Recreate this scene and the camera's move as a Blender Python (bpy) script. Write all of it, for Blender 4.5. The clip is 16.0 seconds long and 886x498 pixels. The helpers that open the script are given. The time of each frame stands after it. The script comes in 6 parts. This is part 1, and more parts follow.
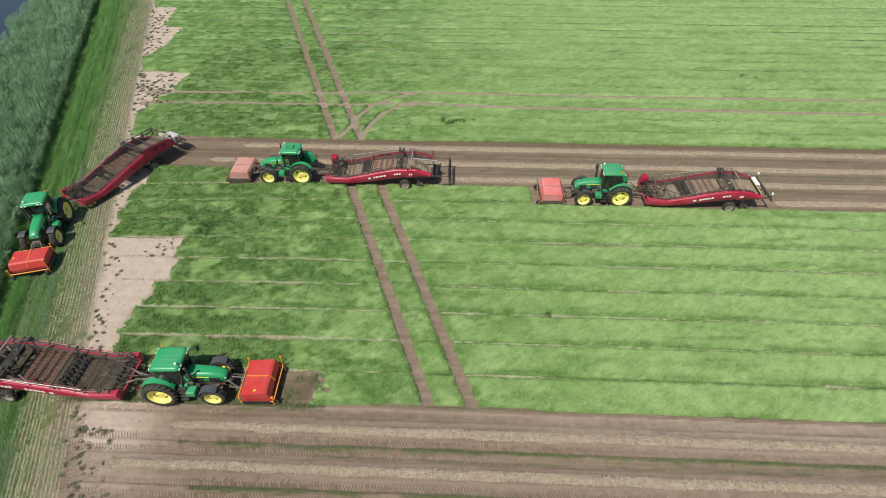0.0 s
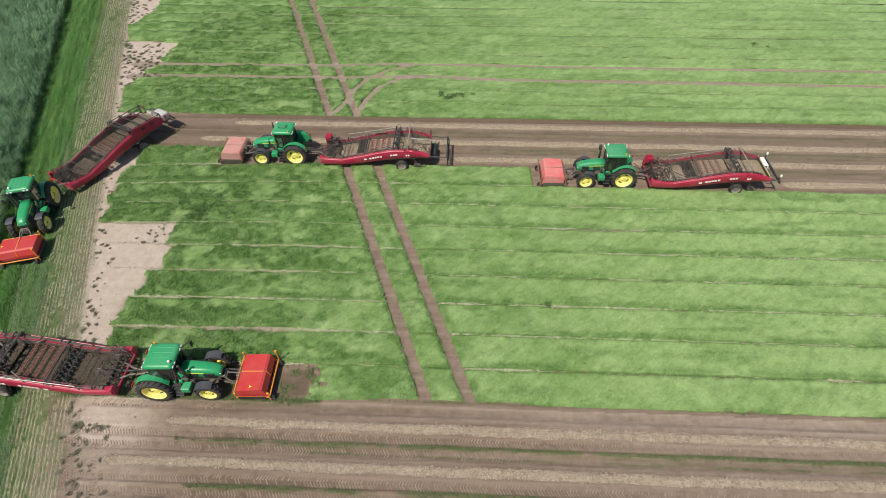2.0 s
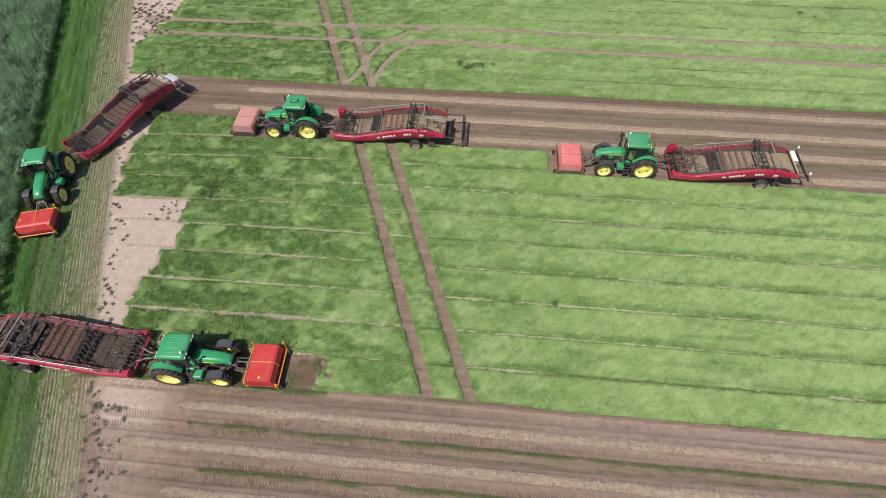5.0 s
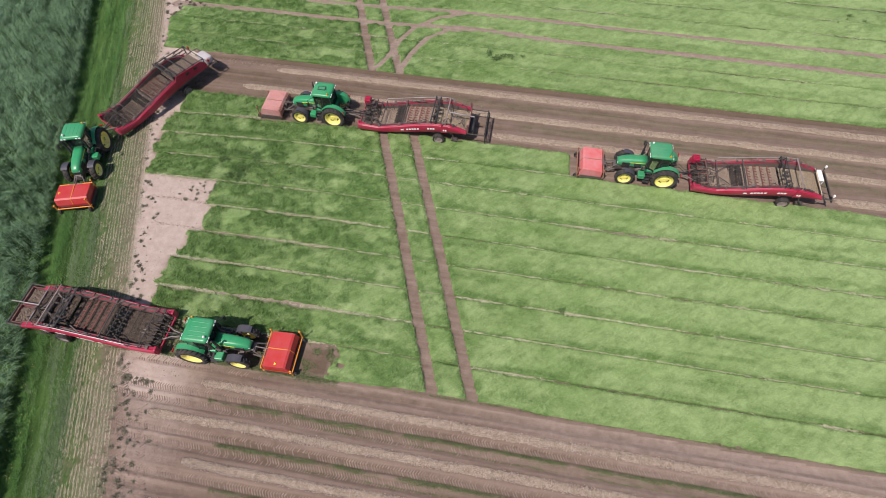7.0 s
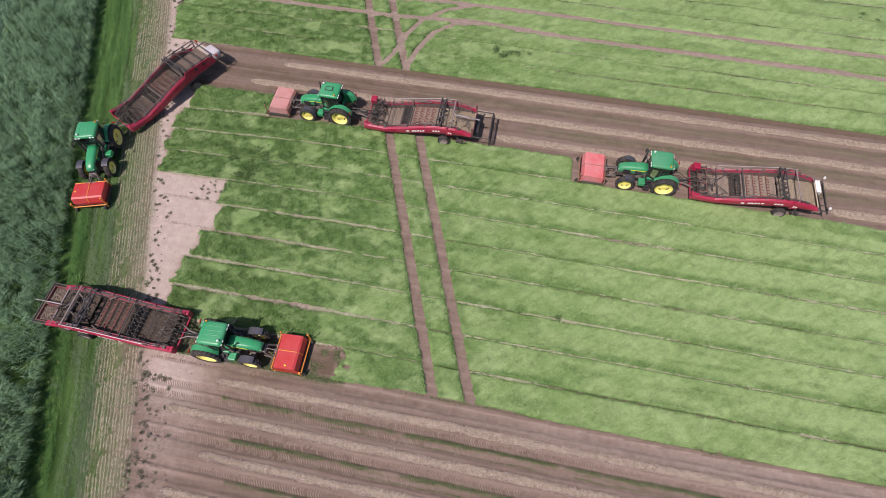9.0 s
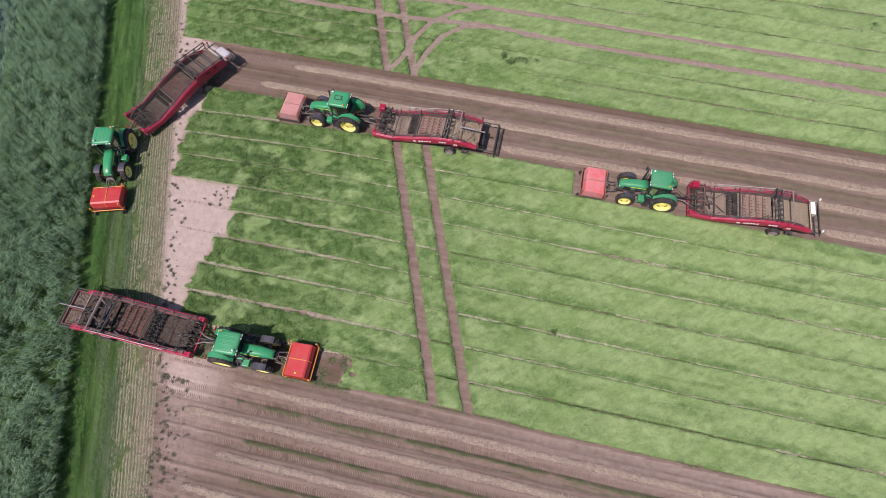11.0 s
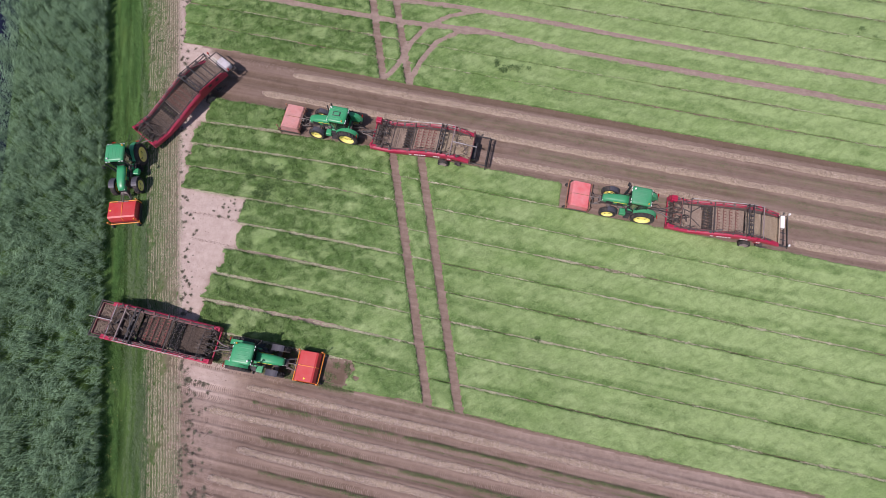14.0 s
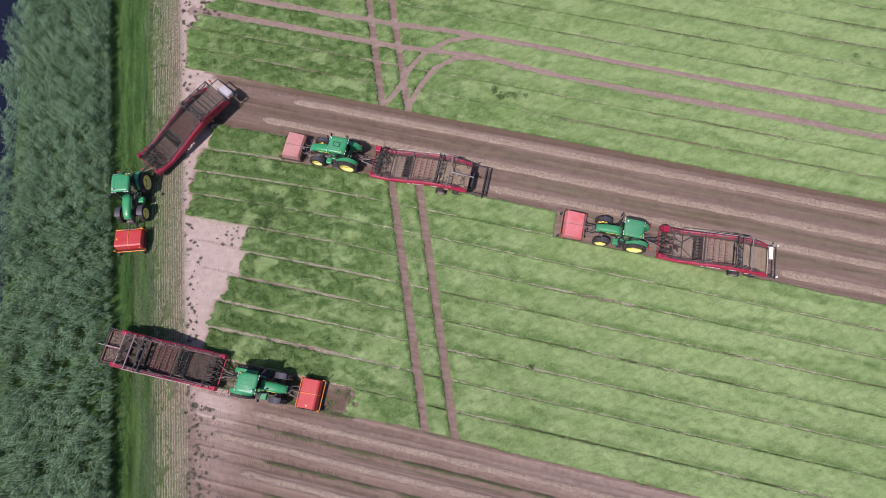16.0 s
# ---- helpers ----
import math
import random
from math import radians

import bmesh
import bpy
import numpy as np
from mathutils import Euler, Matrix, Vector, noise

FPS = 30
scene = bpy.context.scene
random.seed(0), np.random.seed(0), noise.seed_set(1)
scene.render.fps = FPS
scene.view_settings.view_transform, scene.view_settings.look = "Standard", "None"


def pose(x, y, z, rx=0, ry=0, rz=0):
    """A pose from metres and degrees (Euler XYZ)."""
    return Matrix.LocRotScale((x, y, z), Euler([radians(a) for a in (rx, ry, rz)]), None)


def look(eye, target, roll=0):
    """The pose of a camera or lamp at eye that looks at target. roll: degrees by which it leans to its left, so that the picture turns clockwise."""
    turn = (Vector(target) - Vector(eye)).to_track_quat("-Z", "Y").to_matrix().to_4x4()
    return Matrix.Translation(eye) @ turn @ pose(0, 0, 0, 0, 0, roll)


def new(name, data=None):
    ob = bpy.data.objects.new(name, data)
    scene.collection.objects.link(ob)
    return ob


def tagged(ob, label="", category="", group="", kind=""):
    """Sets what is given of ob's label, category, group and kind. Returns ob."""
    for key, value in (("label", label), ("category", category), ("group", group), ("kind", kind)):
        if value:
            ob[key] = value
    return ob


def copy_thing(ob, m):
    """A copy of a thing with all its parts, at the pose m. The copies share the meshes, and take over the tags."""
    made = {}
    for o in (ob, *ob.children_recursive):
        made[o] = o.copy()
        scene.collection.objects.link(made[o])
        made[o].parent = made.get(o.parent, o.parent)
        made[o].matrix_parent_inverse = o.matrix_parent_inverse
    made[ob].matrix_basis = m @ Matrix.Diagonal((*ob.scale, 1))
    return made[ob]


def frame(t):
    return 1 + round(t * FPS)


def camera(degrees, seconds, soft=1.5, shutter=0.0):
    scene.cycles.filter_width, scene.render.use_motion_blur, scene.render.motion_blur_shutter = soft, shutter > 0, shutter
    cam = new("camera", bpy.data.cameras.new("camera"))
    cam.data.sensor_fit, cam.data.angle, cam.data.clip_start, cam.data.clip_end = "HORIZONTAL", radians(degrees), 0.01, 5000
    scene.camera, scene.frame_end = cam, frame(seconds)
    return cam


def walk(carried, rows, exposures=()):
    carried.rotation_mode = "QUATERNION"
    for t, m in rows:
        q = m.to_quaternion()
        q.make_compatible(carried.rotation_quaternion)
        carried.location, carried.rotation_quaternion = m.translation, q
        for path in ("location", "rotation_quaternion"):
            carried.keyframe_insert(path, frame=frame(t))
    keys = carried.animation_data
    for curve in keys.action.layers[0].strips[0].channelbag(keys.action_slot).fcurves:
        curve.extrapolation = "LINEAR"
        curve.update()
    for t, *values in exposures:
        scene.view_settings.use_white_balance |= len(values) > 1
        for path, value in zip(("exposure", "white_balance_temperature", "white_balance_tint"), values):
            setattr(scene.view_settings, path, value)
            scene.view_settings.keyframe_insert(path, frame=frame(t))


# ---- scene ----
cam = camera(80.4, 16.0, 0.7)
PATH = [
    (0, (0.002, 0.092, 25.725), (-0.004, 1.546, 24.352), -0.3),
    (0.5, (0.135, 0.531, 25.777), (0.124, 1.962, 24.38), -0.5),
    (1, (0.194, 1.0, 25.948), (0.182, 2.403, 24.523), -0.6),
    (1.5, (0.199, 1.437, 26.069), (0.187, 2.816, 24.621), -0.6),
    (2, (0.231, 1.931, 26.363), (0.22, 3.279, 24.886), -0.6),
    (2.5, (0.296, 2.388, 26.577), (0.284, 3.708, 25.075), -0.6),
    (3, (0.411, 2.887, 26.881), (0.398, 4.176, 25.351), -0.8),
    (3.5, (0.43, 3.366, 27.217), (0.42, 4.624, 25.662), -0.6),
    (4, (0.508, 3.867, 27.562), (0.482, 5.092, 25.982), -0.7),
    (6.5, (1.024, 6.003, 29.96), (0.887, 7.07, 28.274), -0.7),
    (7, (1.091, 6.372, 30.535), (0.943, 7.406, 28.83), -0.7),
    (7.5, (1.102, 6.774, 31.137), (0.95, 7.777, 29.413), -0.7),
    (8, (1.127, 7.211, 31.763), (0.973, 8.181, 30.022), -0.8),
    (8.5, (1.064, 7.766, 32.409), (0.912, 8.704, 30.649), -0.8),
    (9, (1.027, 8.306, 33.048), (0.875, 9.214, 31.273), -0.9),
    (11.5, (0.706, 11.451, 36.691), (0.557, 12.2, 34.842), -1.1),
    (12, (0.663, 12.098, 37.476), (0.521, 12.813, 35.613), -1.1),
    (12.5, (0.686, 12.673, 38.21), (0.547, 13.358, 36.336), -1.4),
    (13, (0.686, 13.316, 39.009), (0.553, 13.967, 37.123), -1.4),
    (13.5, (0.722, 13.95, 39.818), (0.593, 14.57, 37.921), -1.7),
    (14, (0.751, 14.571, 40.568), (0.627, 15.161, 38.661), -1.9),
    (14.5, (0.674, 15.333, 41.284), (0.554, 15.894, 39.368), -2.0),
    (15, (0.632, 16.143, 41.986), (0.514, 16.681, 40.063), -2.2),
    (15.5, (0.564, 16.95, 42.515), (0.446, 17.481, 40.59), -2.3),
    (16, (0.514, 17.779, 42.773), (0.396, 18.31, 40.848), -2.4),
]
walk(cam, [(t, look(eye, target, roll)) for t, eye, target, roll in PATH],
     [(0, 0.0, 6950, 1), (4, -0.03, 6900, 8), (8, -0.08, 6640, 20), (12.5, -0.09, 6450, 27), (16, -0.13, 6330, 28)])

# ---- light ----
SUN_FROM = Vector((-0.33, -0.50, 1.0))
sun = new("sun", bpy.data.lights.new("sun", "SUN"))
sun.data.energy, sun.data.angle, sun.data.color = 4.72, radians(0.6), (1.0, 0.95, 0.88)
sun.matrix_world = look(SUN_FROM * 60, (0, 0, 0))
world = bpy.data.worlds.new("sky")
scene.world = world
world.use_nodes = True
sky = world.node_tree.nodes.new("ShaderNodeTexSky")
sky.sky_type, sky.sun_disc = "NISHITA", False
sky.sun_elevation, sky.sun_rotation = radians(59), radians(213)
world.node_tree.links.new(sky.outputs[0], world.node_tree.nodes["Background"].inputs[0])
world.node_tree.nodes["Background"].inputs[1].default_value = 0.113


# ---- materials ----
class Mat:
    """A small node-material builder."""

    def __init__(self, name):
        self.m = bpy.data.materials.new(name)
        self.m.use_nodes = True
        self.nt = self.m.node_tree
        self.b = self.nt.nodes["Principled BSDF"]
        self.coord = self.nt.nodes.new("ShaderNodeTexCoord").outputs["Object"]

    def node(self, kind, **inputs):
        n = self.nt.nodes.new(kind)
        for k, v in inputs.items():
            self.put(n.inputs[k.replace("_", " ")], v)
        return n

    def put(self, socket, v):
        if isinstance(v, bpy.types.NodeSocket):
            self.nt.links.new(v, socket)
        else:
            socket.default_value = v

    def noise(self, scale, detail=3, rough=0.55, stretch=(1, 1, 1), turn=0.0):
        mp = self.node("ShaderNodeMapping", Vector=self.coord, Rotation=(0, 0, turn))
        mp = self.node("ShaderNodeMapping", Vector=mp.outputs[0], Scale=stretch)
        return self.node("ShaderNodeTexNoise", Vector=mp.outputs[0], Scale=scale, Detail=detail, Roughness=rough).outputs["Fac"]

    def ramp(self, fac, a, b):
        n = self.node("ShaderNodeMapRange", Value=fac)
        n.inputs["From Min"].default_value, n.inputs["From Max"].default_value = a, b
        return n.outputs[0]

    def mix(self, fac, a, b, mode="MIX"):
        n = self.nt.nodes.new("ShaderNodeMix")
        n.data_type, n.blend_type = "RGBA", mode
        for i, v in ((0, fac), (6, a), (7, b)):
            if isinstance(v, tuple) and len(v) == 3:
                v = (*v, 1)
            self.put(n.inputs[i], v)
        return n.outputs[2]

    def math(self, op, a, b=0.0):
        n = self.nt.nodes.new("ShaderNodeMath")
        n.operation, n.use_clamp = op, op in ("MULTIPLY", "ADD", "SUBTRACT")
        self.put(n.inputs[0], a)
        self.put(n.inputs[1], b)
        return n.outputs[0]

    def attr(self, name):
        n = self.nt.nodes.new("ShaderNodeAttribute")
        n.attribute_name = name
        return n.outputs["Fac"]

    def island(self):
        return self.nt.nodes.new("ShaderNodeNewGeometry").outputs["Random Per Island"]

    def done(self, color, rough=0.6, metal=0.0, bump=None, strength=0.3, dist=0.02, spec=0.5):
        self.put(self.b.inputs["Base Color"], (*color, 1) if isinstance(color, tuple) else color)
        self.put(self.b.inputs["Roughness"], rough)
        self.b.inputs["Metallic"].default_value = metal
        self.b.inputs["Specular IOR Level"].default_value = spec
        if bump is not None:
            n = self.node("ShaderNodeBump", Height=bump, Strength=strength, Distance=dist)
            self.nt.links.new(n.outputs[0], self.b.inputs["Normal"])
        return self.m


DIRT = (0.13, 0.095, 0.07)


def painted(name, color, rough=0.35, dirt=0.35, metal=0.0, fade=0.12):
    k = Mat(name)
    soil = k.ramp(k.noise(2.2, 5, 0.65), 0.62 - dirt * 0.35, 0.9 - dirt * 0.3)
    specks = k.ramp(k.noise(30, 3, 0.7), 0.62, 0.75)
    worn = k.mix(k.math("MULTIPLY", k.ramp(k.noise(0.9, 3), 0.3, 0.75), fade), color, tuple(min(1, c * 0.6 + 0.25) for c in color))
    c = k.mix(k.math("MULTIPLY", soil, min(0.8, dirt * 1.6)), worn, DIRT)
    c = k.mix(k.math("MULTIPLY", specks, dirt * 0.6), c, DIRT)
    r = k.ramp(k.noise(6, 4), -0.4, 1.6 - rough)
    r = k.math("ADD", k.math("MULTIPLY", r, 0.3), rough * 0.75)
    return k.done(c, r, metal, k.noise(45, 3), 0.06, 0.004)


GREEN = painted("green_paint", (0.012, 0.27, 0.100), 0.30, 0.2, fade=0.2)
GREEN_DULL = painted("green_paint_dull", (0.014, 0.25, 0.095), 0.45, 0.25, fade=0.3)
YELLOW = painted("yellow_rim_paint", (0.84, 0.74, 0.16), 0.45, 0.22, fade=0.4)
STRIPE = painted("yellow_stripe_paint", (0.8, 0.66, 0.03), 0.4, 0.1)
RED = painted("harvester_red_paint", (0.355, 0.006, 0.043), 0.36, 0.28, fade=0.14)
ORANGE_RED = painted("orange_red_paint", (0.47, 0.024, 0.022), 0.4, 0.2, fade=0.2)
FADED = painted("faded_red_paint", (0.48, 0.20, 0.175), 0.65, 0.35, fade=0.5)
FADED_B = painted("sunbleached_red_paint", (0.60, 0.11, 0.11), 0.6, 0.22, fade=0.75)
AMBER = painted("amber_frame_paint", (0.75, 0.25, 0.02), 0.45, 0.3)
GREY = painted("galvanised_tube", (0.36, 0.34, 0.335), 0.45, 0.45, 0.5)
TUBE = painted("dusty_tube_paint", (0.24, 0.19, 0.18), 0.6, 0.45)
STEEL = painted("worn_steel", (0.14, 0.122, 0.112), 0.55, 0.6, 0.3)
IRON = painted("dark_dusty_iron", (0.040, 0.034, 0.032), 0.6, 0.5)
RODS = painted("soil_coated_rods", (0.115, 0.088, 0.07), 0.8, 0.5)
RODS_PALE = painted("dust_coated_rods", (0.34, 0.275, 0.22), 0.8, 0.25)
MAROON = painted("dusty_maroon_paint", (0.16, 0.03, 0.035), 0.6, 0.5, fade=0.3)
RUSTDULL = painted("dull_rust_paint", (0.23, 0.085, 0.065), 0.7, 0.5)
RUSTY = painted("rusty_frame_paint", (0.30, 0.13, 0.07), 0.6, 0.5)
BLACK = painted("black_plastic", (0.016, 0.016, 0.018), 0.5, 0.3)
FENDER = painted("grey_black_mudguard", (0.045, 0.045, 0.06), 0.5, 0.25)
RUBBER = painted("tyre_rubber", (0.02, 0.019, 0.018), 0.85, 0.45)
HOSE = painted("black_hose", (0.014, 0.014, 0.015), 0.5, 0.3)
WHITE = painted("white_paint", (0.75, 0.74, 0.72), 0.4, 0.12)
TANK = painted("dusty_white_plastic", (0.46, 0.44, 0.45), 0.5, 0.3)
RUSTRED = painted("tine_red_paint", (0.26, 0.072, 0.062), 0.65, 0.4)
INTERIOR = painted("cab_interior", (0.03, 0.03, 0.033), 0.8, 0.1)

k = Mat("tinted_glass")
k.b.inputs["Transmission Weight"].default_value = 0.45
GLASS = k.done((0.02, 0.026, 0.026), 0.04)
k = Mat("lamp_lens")
LENS = k.done(k.mix(k.noise(60), (0.8, 0.8, 0.78), (0.6, 0.62, 0.62)), 0.12)
k = Mat("amber_lens")
AMBER_LENS = k.done(k.mix(k.noise(60), (0.85, 0.35, 0.02), (0.7, 0.25, 0.02)), 0.15)
k = Mat("red_lens")
RED_LENS = k.done(k.mix(k.noise(60), (0.5, 0.02, 0.02), (0.35, 0.01, 0.01)), 0.15)

k = Mat("web_soil")
c = k.mix(k.ramp(k.noise(9, 5, 0.7), 0.35, 0.7), (0.080, 0.060, 0.046), (0.24, 0.188, 0.148))
WEB = k.done(c, 0.9, 0, k.noise(26, 4, 0.7), 0.9, 0.05)
k = Mat("dusty_web_soil")
c = k.mix(k.ramp(k.noise(9, 5, 0.7), 0.3, 0.7), (0.30, 0.228, 0.175), (0.52, 0.42, 0.335))
DUSTY = k.done(c, 0.92, 0, k.noise(26, 4, 0.7), 0.5, 0.03)
k = Mat("tray_soil")
c = k.mix(k.ramp(k.noise(11, 5, 0.7), 0.3, 0.7), (0.09, 0.065, 0.045), (0.25, 0.2, 0.15))
TRAY = k.done(c, 0.92, 0, k.noise(20, 4, 0.7), 1.0, 0.06)

k = Mat("bulb_load")
c = k.mix(k.ramp(k.noise(11, 5, 0.7), 0.3, 0.7), (0.31, 0.245, 0.165), (0.58, 0.48, 0.35))
BULBY = k.done(c, 0.92, 0, k.noise(20, 4, 0.7), 0.5, 0.03)

# soil, sand and turf of the one ground sheet, blended by masks that also paint shade
k = Mat("field_ground")
big, mid, fine = k.noise(0.25, 4), k.noise(1.7, 5, 0.65), k.noise(14, 5, 0.75)
rows = k.noise(1.0, 4, 0.6, (0.12, 3.2, 1), radians(2.3))
soil = k.mix(k.ramp(mid, 0.3, 0.72), (0.150, 0.105, 0.081), (0.215, 0.157, 0.125))
soil = k.mix(k.ramp(rows, 0.38, 0.68), soil, (0.250, 0.186, 0.150))
soil = k.mix(k.math("MULTIPLY", k.ramp(fine, 0.5, 0.8), 0.5), soil, (0.105, 0.073, 0.056))
sand = k.mix(k.ramp(mid, 0.3, 0.75), (0.388, 0.308, 0.262), (0.505, 0.417, 0.364))
sand = k.mix(k.math("MULTIPLY", k.ramp(fine, 0.55, 0.8), 0.35), sand, (0.28, 0.225, 0.19))
swath = k.noise(0.9, 4, 0.6, (2.4, 0.3, 1), radians(-18.5))
turf_shade = k.mix(k.ramp(swath, 0.35, 0.62), (0.014, 0.050, 0.008), (0.060, 0.130, 0.028))
turf_shade = k.mix(k.math("MULTIPLY", k.ramp(fine, 0.4, 0.75), 0.6), turf_shade, (0.11, 0.16, 0.05))
moist_shade = (0.108, 0.076, 0.050)
sm = k.ramp(k.math("ADD", k.attr("sand"), k.math("MULTIPLY", k.noise(2.2, 5, 0.7), 0.42)), 0.40, 1.02)
gm = k.ramp(k.math("ADD", k.attr("turf_shade"), k.math("SUBTRACT", k.noise(3.1, 5, 0.7), 0.5)), 0.4, 0.7)
dm = k.ramp(k.math("ADD", k.attr("moist_shade"), k.math("SUBTRACT", k.noise(1.1, 4, 0.6), 0.5)), 0.25, 0.8)
c = k.mix(k.math("MULTIPLY", dm, 0.8), soil, moist_shade)
c = k.mix(sm, c, sand)
c = k.mix(gm, c, turf_shade)
GROUND = k.done(c, 0.95, 0, k.math("ADD", k.noise(22, 5, 0.75), k.math("MULTIPLY", k.noise(4, 4, 0.7), 0.8)), 0.7, 0.06, 0.2)


def leafy(name, dark, mid, light, patch=0.35, patch2=1.5, lo=0.36, hi=0.64, shift=0.0, stretch=(1, 1, 1), island=0.35, grainy=0.55, turn=2.3):
    k = Mat(name)
    a = k.ramp(k.noise(patch, 4, 0.6, stretch, radians(turn)), lo, hi)
    b = k.ramp(k.noise(patch2, 4, 0.6, stretch, radians(turn)), 0.38, 0.68)
    c = k.mix(a, mid, light)
    if shift:
        c = k.mix(k.math("MULTIPLY", k.attr("lodged"), 0.75), c, tuple(x * 1.17 for x in light))
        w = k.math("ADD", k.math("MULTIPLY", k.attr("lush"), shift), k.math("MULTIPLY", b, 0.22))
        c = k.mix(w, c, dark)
        # plants combed over by the wind
        stroke = k.noise(2.0, 6, 0.66, (0.45, 1.2, 1), radians(-38))
        c = k.mix(k.math("MULTIPLY", k.ramp(stroke, 0.50, 0.66), 0.50), c, tuple(x * 0.72 for x in mid))
        c = k.mix(k.math("MULTIPLY", k.ramp(stroke, 0.48, 0.34), 0.45), c, tuple(x * 1.08 for x in light))
    else:
        c = k.mix(k.math("MULTIPLY", b, 0.6), c, dark)
    grain = k.ramp(k.noise(4.2, 6, 0.8), 0.46, 0.62)
    if shift:
        grain = k.math("MULTIPLY", grain, k.math("ADD", k.math("MULTIPLY", k.attr("lush"), 0.8), 0.3))
    c = k.mix(k.math("MULTIPLY", grain, grainy), c, tuple(x * 0.55 for x in dark))
    r = k.island()
    c = k.mix(k.math("MULTIPLY", r, island), c, tuple(min(1, x * 1.35 + 0.02) for x in light))
    k.b.inputs["Subsurface Weight"].default_value = 0.0
    return k.done(c, 0.6, 0, k.noise(18, 4, 0.7), 0.6, 0.05, 0.25)


CROP = leafy("crop_foliage", (0.066, 0.140, 0.028), (0.157, 0.255, 0.078), (0.246, 0.340, 0.140), 0.45, 1.3, shift=0.85, stretch=(0.6, 1.0, 1), island=0.0, grainy=0.6)
BLADES = leafy("crop_leaves", (0.060, 0.136, 0.025), (0.157, 0.257, 0.076), (0.252, 0.350, 0.142), 0.45, 1.3, shift=0.85, stretch=(0.6, 1.0, 1), island=0.18, grainy=0.5)
FURROW = leafy("furrow_leaves", (0.034, 0.062, 0.017), (0.072, 0.112, 0.034), (0.13, 0.165, 0.065), 0.8, 2.5, island=0.4)
VERGE = leafy("verge_grass", (0.020, 0.084, 0.012), (0.056, 0.168, 0.029), (0.118, 0.245, 0.062), 0.5, 0.9, stretch=(2.2, 0.35, 1), turn=-18.5, island=0.3)
MOWN = leafy("mown_grass", (0.050, 0.098, 0.036), (0.098, 0.172, 0.070), (0.165, 0.235, 0.115), 0.5, 0.9, stretch=(2.2, 0.35, 1), turn=-18.5, island=0.3)
REED = leafy("reed_leaves", (0.009, 0.032, 0.014), (0.040, 0.103, 0.045), (0.145, 0.256, 0.135), 0.4, 1.5, island=0.8)
STRAW = leafy("stubble_straw", (0.235, 0.202, 0.132), (0.350, 0.302, 0.212), (0.46, 0.405, 0.30), 0.8, 2.5, island=0.4)
DRY = leafy("dry_crop_leaves", (0.22, 0.225, 0.12), (0.37, 0.37, 0.235), (0.50, 0.49, 0.35), 0.3, 2.5, island=0.4)
WEED = leafy("weed_leaves", (0.024, 0.062, 0.014), (0.046, 0.104, 0.026), (0.085, 0.155, 0.048), 0.8, 2.5, island=0.4)
DEAD = leafy("withered_weed_leaves", (0.074, 0.070, 0.048), (0.128, 0.120, 0.084), (0.195, 0.185, 0.132), 0.8, 2.5, island=0.4)
WINDROW = leafy("windrow_soil_and_skins", (0.200, 0.150, 0.106), (0.298, 0.234, 0.168), (0.380, 0.307, 0.224), 1.5, 9.0, island=0.0)
BULB = leafy("bulb_skins", (0.232, 0.174, 0.144), (0.366, 0.288, 0.243), (0.475, 0.387, 0.330), 0.8, 2.5, island=0.35)
PETAL = leafy("yellow_petals", (0.6, 0.5, 0.1), (0.7, 0.6, 0.15), (0.75, 0.66, 0.25))
CLOD = leafy("soil_clods", (0.11, 0.078, 0.06), (0.17, 0.125, 0.1), (0.24, 0.18, 0.15), 0.8, 2.5, island=0.3)
CRUST = leafy("dry_soil_crust", (0.150, 0.106, 0.085), (0.215, 0.156, 0.127), (0.27, 0.203, 0.168), 0.8, 2.5, island=0.3)
k = Mat("ditch_water")
WATER = k.done(k.mix(k.noise(0.6), (0.004, 0.006, 0.014), (0.007, 0.009, 0.02)), 0.06, 0, k.noise(2.5, 3, 0.6), 0.10, 0.02, 0.5)

# ---- plan of the field ----
SLOPE, LEAN, PITCH, FIRST = -0.040, -0.336, 2.25, 14.6   # crop rows, ditch line, bed width, first bed


def bend(x, y):
    """How far the rows swing at the headland."""
    return np.clip((-x - 9) / 16, 0, 1) ** 1.5 * np.interp(y, (14, 20, 28, 32, 35, 38, 41), (0, 0.2, 0.4, 0.7, 0.8, 0.5, 0))


def row_v(x, y):
    return y - SLOPE * x + bend(x, y)


def row_y(x, v):
    y = v + SLOPE * x
    for i in range(4):
        y = v + SLOPE * x - bend(x, y)
    return y


def ditch_w(x, y):
    return x - LEAN * y


def lattice(ix, iy, seed):
    h = np.sin(ix * 127.1 + iy * 311.7 + seed * 74.7) * 43758.5453
    return h - np.floor(h)


def vnoise(x, y, seed=0.0):
    ix, iy = np.floor(x), np.floor(y)
    fx, fy = x - ix, y - iy
    fx, fy = fx * fx * (3 - 2 * fx), fy * fy * (3 - 2 * fy)
    a, b = lattice(ix, iy, seed), lattice(ix + 1, iy, seed)
    c, d = lattice(ix, iy + 1, seed), lattice(ix + 1, iy + 1, seed)
    return (a * (1 - fx) + b * fx) * (1 - fy) + (c * (1 - fx) + d * fx) * fy


def fnoise(x, y, seed=0.0):
    return (vnoise(x, y, seed) + 0.5 * vnoise(x * 2.1, y * 2.1, seed + 1) + 0.25 * vnoise(x * 4.3, y * 4.3, seed + 2)) / 1.75


def smooth(a, lo, hi):
    t = np.clip((a - lo) / (hi - lo), 0, 1)
    return t * t * (3 - 2 * t)


